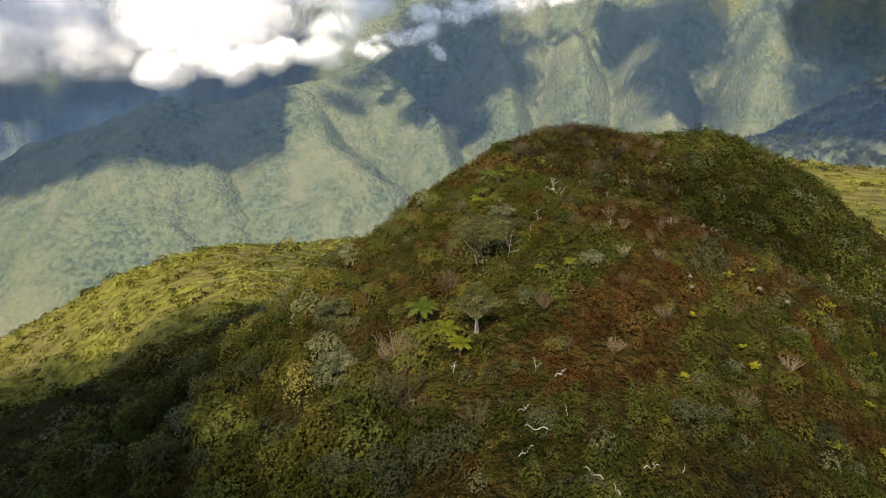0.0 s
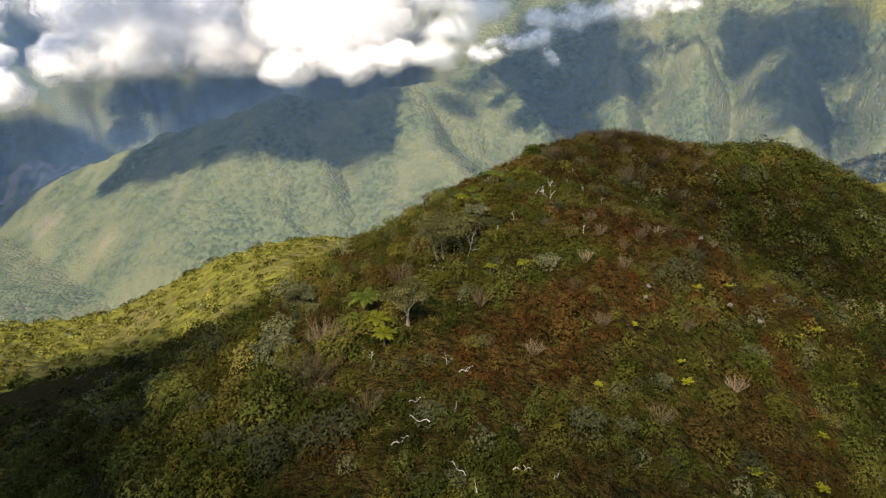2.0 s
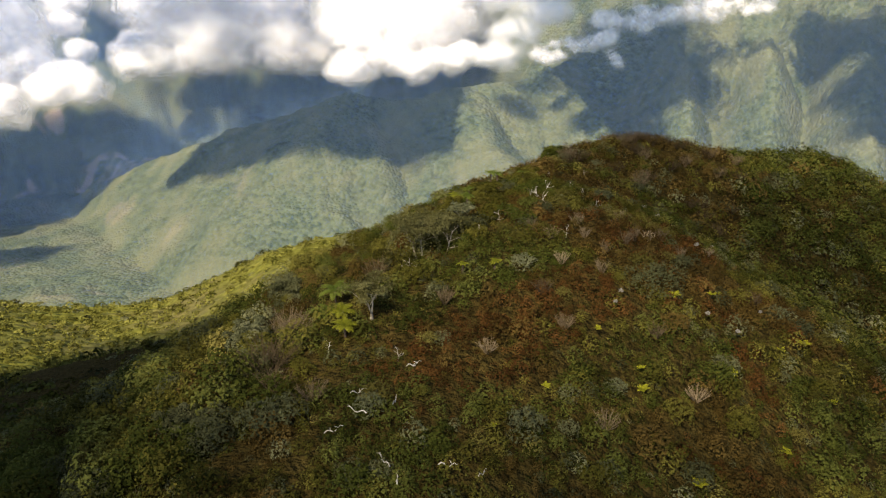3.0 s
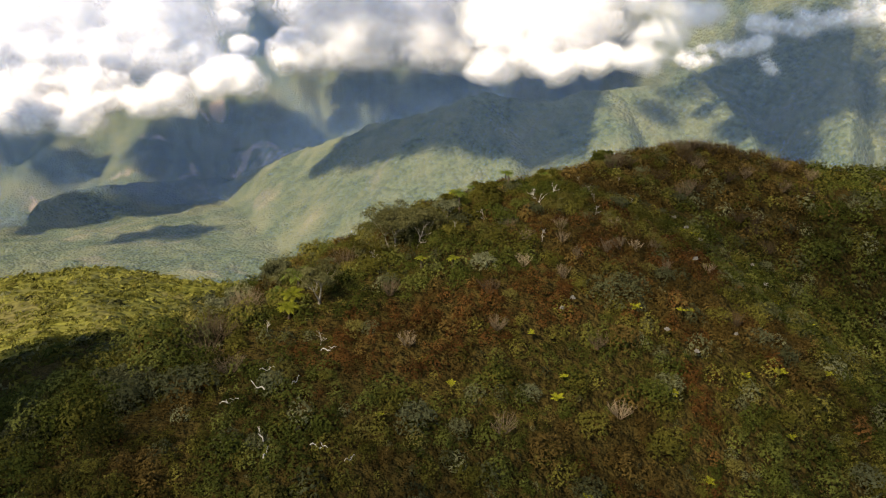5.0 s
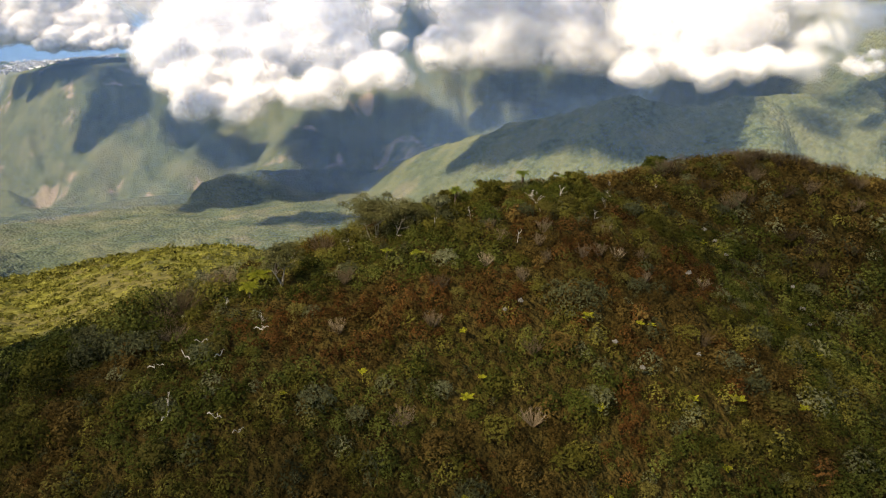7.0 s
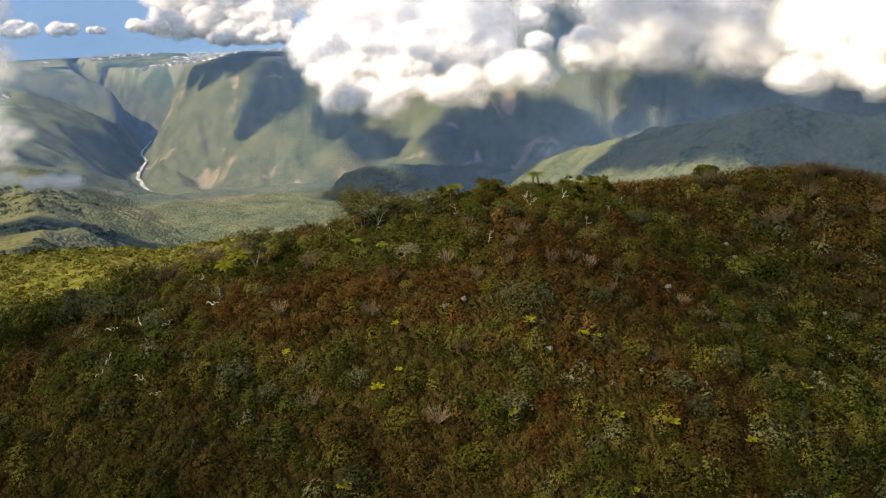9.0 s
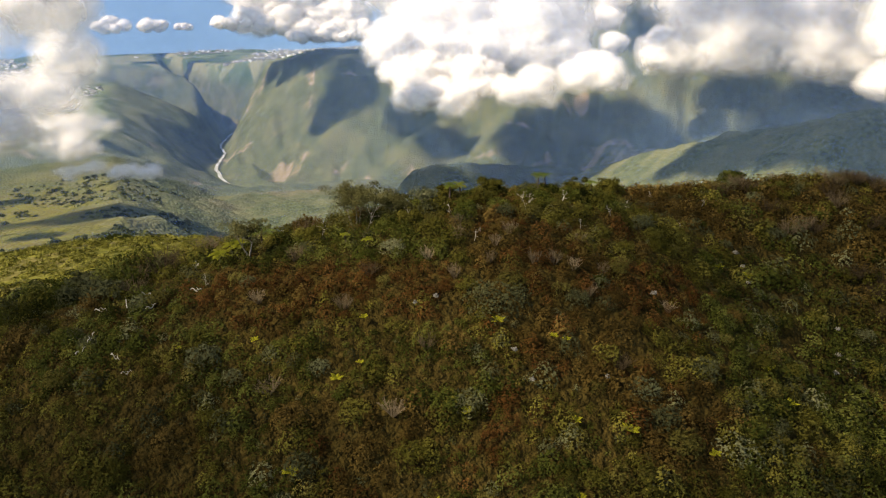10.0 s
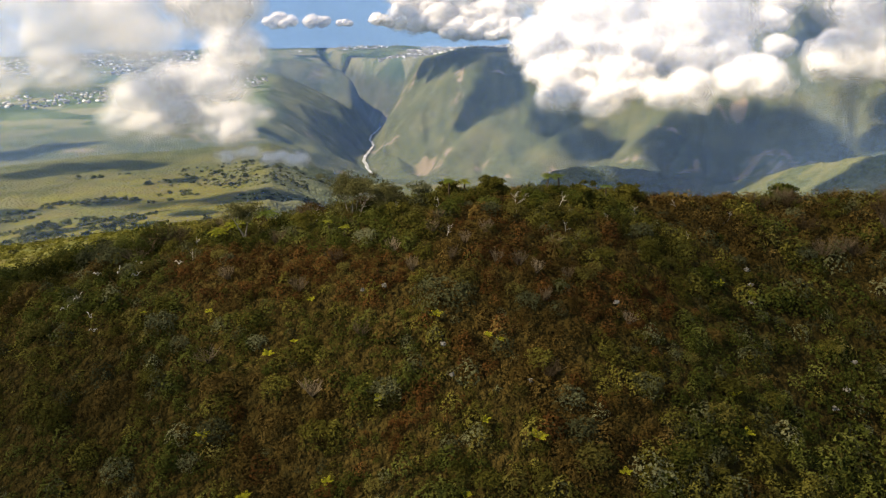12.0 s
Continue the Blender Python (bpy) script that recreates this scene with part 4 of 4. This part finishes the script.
def fallen_branch(x, y, length, turn, seed):
    rnd = random.Random(seed)
    z0 = ground_at(x, y)
    line = bough((0, 0, 0), (math.cos(radians(turn)), math.sin(radians(turn)), 0.05), length, 0.032, rnd, 0.13, 7, 0.4)
    lines = [[(Vector((p.x, p.y, ground_at(x + p.x, y + p.y) - z0 + 0.62 + 0.12 * math.sin(i * 1.3))), rad) for i, (p, rad) in enumerate(line)]]
    for k in (3, 5):
        lines.append(bough(lines[0][k][0], (rnd.uniform(-1, 1), rnd.uniform(-1, 1), 0.5), length * 0.25, 0.025, rnd, 0.25, 4))
    V, F = tubes(lines, 6)
    ob = new("fallen_branch", raw_mesh("fallen_branch", V, F, DEAD, (), True))
    ob.location = (x, y, z0)
    return tagged(ob, "bleached fallen branch lying on the heath", "dead branch", "fallen branches on the hill")


def bare_bush(x, y, wide, high, seed, mat=TWIG, label="leafless grey-brown twiggy bush on the slope", count=34):
    """A fan of bare forked twigs."""
    rnd = random.Random(seed)
    lines = []
    for i in range(count):
        t, o = rnd.uniform(0, 2 * math.pi), rnd.random() ** 0.6
        way = (math.cos(t) * o * wide * 0.5, math.sin(t) * o * wide * 0.5, high * rnd.uniform(0.65, 1))
        a = bough((math.cos(t) * 0.1, math.sin(t) * 0.1, 0), way, Vector(way).length, 0.022, rnd, 0.13, 5, 0.3)
        lines.append(a)
        for k in (2, 3, 4):
            lines.append(bough(a[k][0], (rnd.uniform(-1, 1) + way[0] * 0.5, rnd.uniform(-1, 1) + way[1] * 0.5, rnd.uniform(0.5, 1.2)), high * 0.28, 0.011, rnd, 0.2, 3, 0.4))
    V, F = tubes(lines, 4)
    ob = new("bare_bush", raw_mesh("bare_bush", V, F, mat, (("tint", np.full(len(V), rnd.random())),), True))
    ob.location = (x, y, ground_at(x, y) - 0.05)
    return tagged(ob, label, "bush", "bare bushes on the hill")


def dome_bush(x, y, wide, high, seed, mat, label, leaf=0.17, count=900):
    V = [leaf_cluster(count // 2, wide * 0.5, high, leaf, hollow=0.85)]
    rnd = random.Random(seed)
    for i in range(9):
        t, o = rnd.uniform(0, 6.28), rnd.uniform(0.15, 0.36) * wide
        V.append(leaf_cluster(count // 18, wide * 0.2, high * 0.42, leaf, hollow=0.7) + np.array([math.cos(t) * o, math.sin(t) * o, high * rnd.uniform(0.35, 0.68)]))
    V = np.concatenate(V)
    ob = new("bush", raw_mesh("bush", V, np.arange(len(V)).reshape(-1, 3), mat, (("tint", np.full(len(V), 0.4)),)))
    ob.location = (x, y, ground_at(x, y) - 0.1)
    return tagged(ob, label, "bush", "bushes on the hill")


UMBRELLA = "grey-green umbrella-crowned tree with pale twisted limbs"
tree(2.7, 47.3, 2.9, 4.8, 1, CROWN, UMBRELLA, 0.12, 3600, stems=3, dome=True)
tree(4.4, 49.6, 2.1, 3.4, 2, CROWN, UMBRELLA, 0.12, 2000, 0.1, 2, dome=True)
tree(4.6, 52.5, 1.9, 2.6, 3, SILVER, "sparse grey tree with pale limbs on the crest", 0.13, 1100, 0.2, 2)
tree(5.4, 58.8, 1.6, 3.0, 4, OLIVE, "dense olive-green rounded tree on the crest", 0.14, 1500, dome=True)
tree(3.2, 55.6, 1.6, 2.4, 5, OLIVE, "small olive-green tree on the crest", 0.13, 1000, dome=True)
tree(2.0, 38.5, 2.8, 3.4, 6, CROWN, "open-crowned small tree with white forked trunk", 0.12, 1700, stems=2)
tree(7.6, 90.6, 1.6, 3.0, 8, GREEN, "dark green round tree standing on the crest", 0.18, 1100, dome=True)
tree(-8.0, 47.0, 1.6, 3.2, 9, GREY, "silvery rounded tree on the steep slope", 0.15, 1200, dome=True)
tree(-6.5, 38.0, 1.6, 3.0, 10, SILVER, "silvery rounded tree on the steep slope", 0.15, 1200, dome=True)
tree(-11.0, 33.0, 1.6, 3.2, 14, GREEN, "dark green rounded tree on the steep slope", 0.15, 1200, dome=True)
tree(-9.5, 41.5, 1.5, 2.8, 15, OLIVE, "olive-green rounded tree on the steep slope", 0.15, 1200, dome=True)
tree(-5.0, 28.0, 1.5, 2.8, 16, GREY, "grey-green rounded tree on the steep slope", 0.15, 1200, dome=True)
tree(8.2, 66.0, 1.4, 2.6, 11, OLIVE, "small olive-green tree on the crest", 0.14, 900, dome=True)
tree(6.8, 72.0, 1.4, 2.8, 12, OLIVE, "small olive-green tree on the crest", 0.14, 900, dome=True)

for k, (x, y, h, m, sc) in enumerate([(4.4, 55.2, 1.9, FROND_FLAT, 0.7), (5.2, 64.5, 1.9, FROND_FLAT, 0.75), (4.2, 66.4, 2.0, FROND_FLAT, 0.75), (7.0, 69.5, 1.4, FROND_FLAT, 0.7), (3.4, 60.5, 1.4, FROND_FLAT, 0.7)]):
    tree_fern(x, y, h, m, 40 + k, "flat-topped tree fern on a thin dark stem", sc)
for k, (x, y, h, m, sc) in enumerate([(0.3, 37.9, 1.1, FROND_LIME, 1.0), (1.0, 36.5, 0.9, FROND_LIME, 0.9), (-0.9, 38.4, 1.2, FROND_FLAT, 1.1), (-1.4, 40.8, 1.6, FROND_FLAT, 1.2), (8.7, 44.8, 0.8, FROND_LIME, 0.5),
                                      (6.6, 44.2, 0.8, FROND_LIME, 0.45), (3.0, 57.4, 1.6, FROND_LIME, 0.75), (-17.5, 42.3, 1.4, FROND_LIME, 1.1), (-8.8, 31.9, 1.1, FROND_LIME, 0.9), (-12.0, 36.0, 1.2, FROND_LIME, 0.9)]):
    tree_fern(x, y, h, m, 60 + k, "low tree fern with lime-green arching fronds", sc)

for k, (x, y, sc) in enumerate([(20.8, 47.2, 1.15), (29.9, 49.4, 1.35), (18.8, 37.0, 1.0), (21.9, 32.6, 1.1), (29.3, 64.2, 1.1), (20.3, 70.7, 1.1), (21.2, 73.5, 1.2), (31.8, 63.0, 1.2), (26.0, 34.0, 1.0), (18.7, 38.6, 0.7),
                                (24.4, 42.1, 0.9), (28.0, 47.1, 0.9), (23.4, 49.5, 0.8), (23.9, 50.1, 0.7), (16.0, 40.4, 0.7), (27.2, 38.2, 0.8), (31.0, 44.6, 0.8), (33.0, 53.0, 0.9), (13.6, 34.2, 0.7), (11.5, 30.3, 0.6)]):
    rosette(x, y, 90 + k, sc)

dead_tree(10.8, 58.3, 1.9, 1, "large bleached dead tree with bare forked limbs", (-1.0, 0.2), 7, thick=0.045)
dead_tree(4.6, 47.2, 1.9, 3, "pale bare branches beside the umbrella tree", (0.4, 0.1), 7, BARK, 0.035)
dead_tree(9.9, 62.7, 1.4, 2, "bleached dead tree standing on the crest", (0.15, 0), 5, thick=0.035)
for k, (x, y, h) in enumerate([(12.9, 51.3, 1.0), (6.4, 49.8, 1.3), (14.5, 60.5, 1.0), (5.2, 34.0, 0.9), (7.6, 53.0, 1.2), (13.2, 65.5, 1.0), (3.0, 44.0, 1.4), (-1.8, 42.6, 1.2), (8.9, 60.2, 1.2), (11.6, 69.0, 1.0), (-3.8, 35.2, 1.0), (9.0, 76.0, 1.1),
                              (0.6, 34.8, 0.9), (12.2, 79.0, 1.1), (15.0, 72.0, 0.9), (-6.2, 33.6, 0.9)]):
    dead_tree(x, y, h, 10 + k, "small bleached dead shrub among the heath", (0.35 * math.sin(k), 0.35 * math.cos(k * 2)), 6, thick=0.022)
for k, (x, y, ln, tn) in enumerate([(6.1, 32.8, 0.9, 40), (6.3, 29.8, 0.7, 80), (5.2, 28.9, 1.2, 170), (9.5, 26.9, 0.9, 20), (11.4, 27.0, 0.6, 60), (7.4, 26.0, 1.0, 150), (4.6, 30.6, 0.9, 200), (8.0, 25.2, 0.7, 100), (3.6, 27.2, 1.0, 30)]):
    fallen_branch(x, y, ln, tn, 130 + k)
for k, (x, y, w, h) in enumerate([(-2.6, 33.2, 4.2, 2.2), (-2.8, 36.8, 3.0, 2.2), (0.4, 44.0, 2.0, 1.8), (-5.0, 31.5, 2.2, 1.4), (12.2, 43.0, 1.5, 1.1), (14.0, 40.0, 1.4, 1.0), (10.0, 36.0, 1.3, 1.0), (19.6, 42.6, 1.5, 1.0), (22.0, 38.8, 1.5, 1.0),
                                 (17.0, 33.6, 1.7, 1.0), (26.6, 52.0, 1.6, 1.1), (6.4, 40.2, 1.4, 1.1), (-1.0, 31.0, 2.6, 1.4), (1.6, 30.2, 2.2, 1.2)]):
    bare_bush(x, y, w, h, 150 + k, count=80 if k < 2 else 34)
for k, (x, y, w, h) in enumerate([(17.3, 53.2, 1.2, 1.1), (17.9, 54.6, 1.2, 1.1), (18.9, 55.4, 1.1, 1.0), (20.0, 57.2, 1.1, 1.0), (13.4, 54.2, 1.2, 1.1), (11.9, 50.6, 1.2, 1.1), (15.8, 47.5, 1.1, 1.0), (15.8, 50.4, 1.2, 1.0), (24.0, 59.6, 1.0, 0.9), (13.0, 47.2, 1.1, 1.0),
                                 (10.2, 51.8, 1.1, 1.0), (14.2, 52.2, 1.0, 0.9), (21.4, 54.6, 1.0, 0.9), (16.6, 58.4, 1.1, 1.0)]):
    bare_bush(x, y, w, h, 180 + k, PALE_TWIG, "pale pinkish leafless fan-shaped bush among the heath", 22)
dome_bush(19.4, 48.3, 4.2, 1.6, 1, GREY, "broad domed grey-green bush among brown heath", 0.15, 1500)
dome_bush(10.9, 49.5, 4.4, 1.35, 2, OLIVE, "broad olive-green bush below the crest trees")
dome_bush(-1.0, 29.8, 3.6, 1.7, 3, GREEN, "dark green bush on the steep slope")
dome_bush(-4.0, 26.5, 3.2, 1.8, 4, GREEN, "dark green bush on the steep slope")
dome_bush(-8.0, 25.0, 3.6, 1.9, 5, OLIVE, "olive-green bush on the steep slope")
dome_bush(3.5, 43.5, 3.0, 1.3, 6, OLIVE, "olive-green bush below the crest trees")
dome_bush(11.3, 31.5, 1.8, 1.0, 7, OLIVE, "round olive-yellow bush among the heath", 0.13, 500)
dome_bush(5.8, 24.8, 2.6, 1.3, 8, GREEN, "mid-green bush on the lower slope", 0.15, 800)

# round bushes spread over the hill top
bush_rnd = random.Random(77)
BUSH = [(BROOM, "pale olive round broom bush among the heath"), (OLIVE, "olive-green round bush among the heath"), (BROWN, "brown round heath bush on the hill top"), (GREEN, "dark green round bush among the heath"), (GREY, "grey-green round bush among the heath"), (SILVER, "silvery round bush among the heath")]
bush_mesh = []
for mat, label in BUSH:
    for k in range(3):
        T = np.concatenate([leaf_cluster(260, 0.75, 0.75, 0.13, rough=0.5, hollow=0.84, thin=0.6)] + [leaf_cluster(70, 0.34, 0.32, 0.13, rough=0.5, hollow=0.6, thin=0.5) + np.array([0.42 * math.cos(q + k), 0.42 * math.sin(q + k), 0.42]) for q in (0, 1.3, 2.5, 3.7, 5.0)])
        bush_mesh.append((raw_mesh("bush", T, np.arange(len(T)).reshape(-1, 3), mat, (("tint", np.full(len(T), 0.3 + 0.2 * k)),)), label))
for k in range(300):
    flank = k >= 150
    x, y = (bush_rnd.uniform(-34, 3), bush_rnd.uniform(14, 80)) if flank else (bush_rnd.uniform(4, 36), bush_rnd.uniform(22, 92))
    me, label = bush_mesh[bush_rnd.randrange(15 if flank else 18) if bush_rnd.random() < (0.3 if flank else 0.6) else (bush_rnd.randrange(3, 12) if flank else bush_rnd.randrange(6))]
    q = bush_rnd.uniform(0.9, 2.0) if flank else bush_rnd.uniform(0.65, 1.45)
    ob = new("bush", me)
    ob.matrix_world = pose(x, y, ground_at(x, y) - 0.05, 0, 0, bush_rnd.uniform(0, 360)) @ Matrix.Diagonal((q, q, q * bush_rnd.uniform(0.8, 1.15), 1))
    tagged(ob, label.replace("among the heath", "on the steep slope").replace("on the hill top", "on the steep slope") if flank else label, "bush", "bushes on the hill")

# rounded bushes in the green belt along the crest, and bare brown scrub on the far top
for k in range(46):
    x, y = bush_rnd.uniform(2.5, 10.5), bush_rnd.uniform(49, 70)
    me, label = bush_mesh[bush_rnd.choice((0, 3, 4, 5, 9, 10, 12))]
    q = bush_rnd.uniform(0.9, 1.55)
    ob = new("bush", me)
    ob.matrix_world = pose(x, y, ground_at(x, y) - 0.05, 0, 0, bush_rnd.uniform(0, 360)) @ Matrix.Diagonal((q, q, q * bush_rnd.uniform(0.85, 1.15), 1))
    tagged(ob, label.replace("among the heath", "along the crest"), "bush", "bushes on the hill")
bare = [bare_bush(14.0 + 3 * k, 97.0, 2.6, 1.6, 210 + k, TWIG, "bare brown twiggy scrub bush on the far hill top", 40) for k in range(3)]
for k in range(44):
    x, y = bush_rnd.uniform(9, 32), bush_rnd.uniform(84, 108)
    copy_thing(bare[k % 3], pose(x, y, ground_at(x, y) - 0.05, 0, 0, bush_rnd.uniform(0, 360)))

# pale flowering clumps
PALE = foliage("pale_flowers", (0.11, 0.10, 0.085), (0.17, 0.16, 0.14), (0.25, 0.24, 0.21), 0.1)
for k, (x, y, w) in enumerate([(23.0, 46.7, 0.40), (25.0, 46.4, 0.36), (23.0, 59.2, 0.5), (19.0, 74.9, 0.8), (20.4, 74.0, 0.6), (21.9, 72.8, 0.6), (28.3, 76.5, 0.8), (29.4, 74.0, 0.6), (26.7, 79.0, 0.6), (27.0, 50.5, 0.3), (17.2, 45.0, 0.35), (16.9, 43.6, 0.3)]):
    T = leaf_cluster(70, w * 0.36, 0.22 * w + 0.06, 0.13, rough=0.9, hollow=0.3, thin=1.0)
    ob = new("flower_clump", raw_mesh("flower_clump", T, np.arange(len(T)).reshape(-1, 3), PALE, (("tint", np.full(len(T), 0.5)),)))
    ob.location = (x, y, ground_at(x, y) + 0.62)
    tagged(ob, "cluster of pale white blossom on the heath", "flowers", "pale flowers on the hill")

# trees of the hill beyond the eastern slope
FC = 2600
fa, fr = np.radians(-42 + 24 * rng.random(FC)), 395 + 260 * rng.random(FC)
fx, fy = CEN[0] - fr * np.sin(fa), CEN[1] + fr * np.cos(fa)
fspots = np.stack([fx, fy, height(fx, fy) - 0.6, 2.4 + 2.2 * rng.random(FC), rng.random(FC)], 1)
grove = [leaf_cluster(30, 1.0, 1.0, 0.75, thin=0.9) for _ in range(5)]
half = rng.random(FC) < 0.6
scatter("forest_trees", "dense dark green trees on the far wooded hill", GREEN, fspots[half], grove)
scatter("forest_trees", "grey-green trees on the far wooded hill", GREY, fspots[~half], grove)

# bushes dotted over the far meadows
MC = 3600
ma, mr = np.radians(74 + 30 * rng.random(MC)), 420 + 900 * rng.random(MC) ** 0.8
mx, my = CEN[0] - mr * np.sin(ma), CEN[1] + mr * np.cos(ma)
mspots = np.stack([mx, my, height(mx, my) - 0.5, 1.6 + 4.5 * rng.random(MC) ** 3, rng.random(MC)], 1)[fnoise(mx, my, 120, 3, 61.0) > -0.1]
dots = [leaf_cluster(16, 1.0, 0.8, 0.95, thin=0.9) for _ in range(5)]
scatter("meadow_bushes", "dark bushes dotted over the far sloping meadows", GREEN, mspots, dots)

# ---- valley floor and plain ----
GRAVEL, gn, gl, gb = material("river_gravel", 0.9, 0.2)
gl.new(ramp(gn, gl, noise_tex(gn, gl, gn.new("ShaderNodeNewGeometry").outputs["Position"], 0.06, 5), [(0.35, (0.20, 0.22, 0.19)), (0.65, (0.50, 0.50, 0.48))]), gb.inputs["Base Color"])


def ribbon(name, pts, widths, mat, label):
    """A flat strip that follows the ground; pts are bearing and distance."""
    P2 = [at(a, r, 0) for a, r in pts]
    V = []
    fine_pts = []
    for i in range(len(P2) - 1):
        for k in range(12):
            q = k / 12
            fine_pts.append((P2[i].lerp(P2[i + 1], q), widths[i] + (widths[i + 1] - widths[i]) * q))
    fine_pts.append((P2[-1], widths[-1]))
    for i, (p, w) in enumerate(fine_pts):
        d = fine_pts[min(i + 1, len(fine_pts) - 1)][0] - fine_pts[max(i - 1, 0)][0]
        side = Vector((-d.y, d.x, 0)).normalized()
        w = w * (0.75 + 0.5 * abs(noise.noise(Vector((i * 0.7, 3, 1)))))
        wob = side * 6 * noise.noise(Vector((i * 0.3, 1, 2)))
        zc = ground_at(p.x + wob.x, p.y + wob.y) + 5
        for k in (-1, -0.3, 0.3, 1):
            q = p + wob + side * w * k
            V.append((q.x, q.y, max(zc, ground_at(q.x, q.y) + 1.5)))
    me = grid_mesh(name, np.array(V), len(fine_pts), 4, False, mat)
    return tagged(new(name, me), label, "river", kind="structure")


ribbon("river", [(a, r) for a, r, e in RIVER[:8]], [9, 14, 11, 6, 7, 5, 5, 4], GRAVEL, "pale gravel river bed winding through the gorge")

HOUSE, hn, hl, hb = material("pale_buildings", 0.7, 0.3)
hl.new(ramp(hn, hl, hn.new("ShaderNodeNewGeometry").outputs["Random Per Island"], [(0.1, (0.14, 0.14, 0.12)), (0.7, (0.32, 0.31, 0.29)), (0.97, (0.72, 0.72, 0.71))]), hb.inputs["Base Color"])
ha, hr = 60 + 41 * rng.random(8000), 2500 + 1800 * rng.random(8000) ** 0.7
hx, hy = CEN[0] - hr * np.sin(np.radians(ha)), CEN[1] + hr * np.cos(np.radians(ha))
hz, _, _, hp, _ = terrain(hx, hy)
flat = np.abs(terrain(hx + 25, hy)[0] - hz) + np.abs(terrain(hx, hy + 25)[0] - hz)
ok = (hp > 0.7) & (flat < 16) & (hz > -425) & (fnoise(hx, hy, 420, 3, 51.0) > -0.1)
VV, FF = [], []
for x, y, z in zip(hx[ok], hy[ok], hz[ok]):
    w, d, t, turn = random.uniform(2, 5), random.uniform(2, 9), random.uniform(2, 5), random.uniform(0, 3.14)
    c, k, b = math.cos(turn), math.sin(turn), len(VV)
    for u, v, q in ((-w, -d, -6), (w, -d, -6), (w, d, -6), (-w, d, -6), (-w, -d, t), (w, -d, t), (w, d, t), (-w, d, t), (0, -d, t * 1.5), (0, d, t * 1.5)):
        VV.append((x + u * c - v * k, y + u * k + v * c, z + q))
    FF += [(b, b + 1, b + 5, b + 4), (b + 1, b + 2, b + 6, b + 5), (b + 2, b + 3, b + 7, b + 6), (b + 3, b, b + 4, b + 7), (b + 4, b + 8, b + 9, b + 7), (b + 8, b + 5, b + 6, b + 9)]
tagged(new("town_houses", raw_mesh("town_houses", np.array(VV), np.array(FF), HOUSE)), "white and grey houses spread over the coastal plain", "town", kind="stuff")
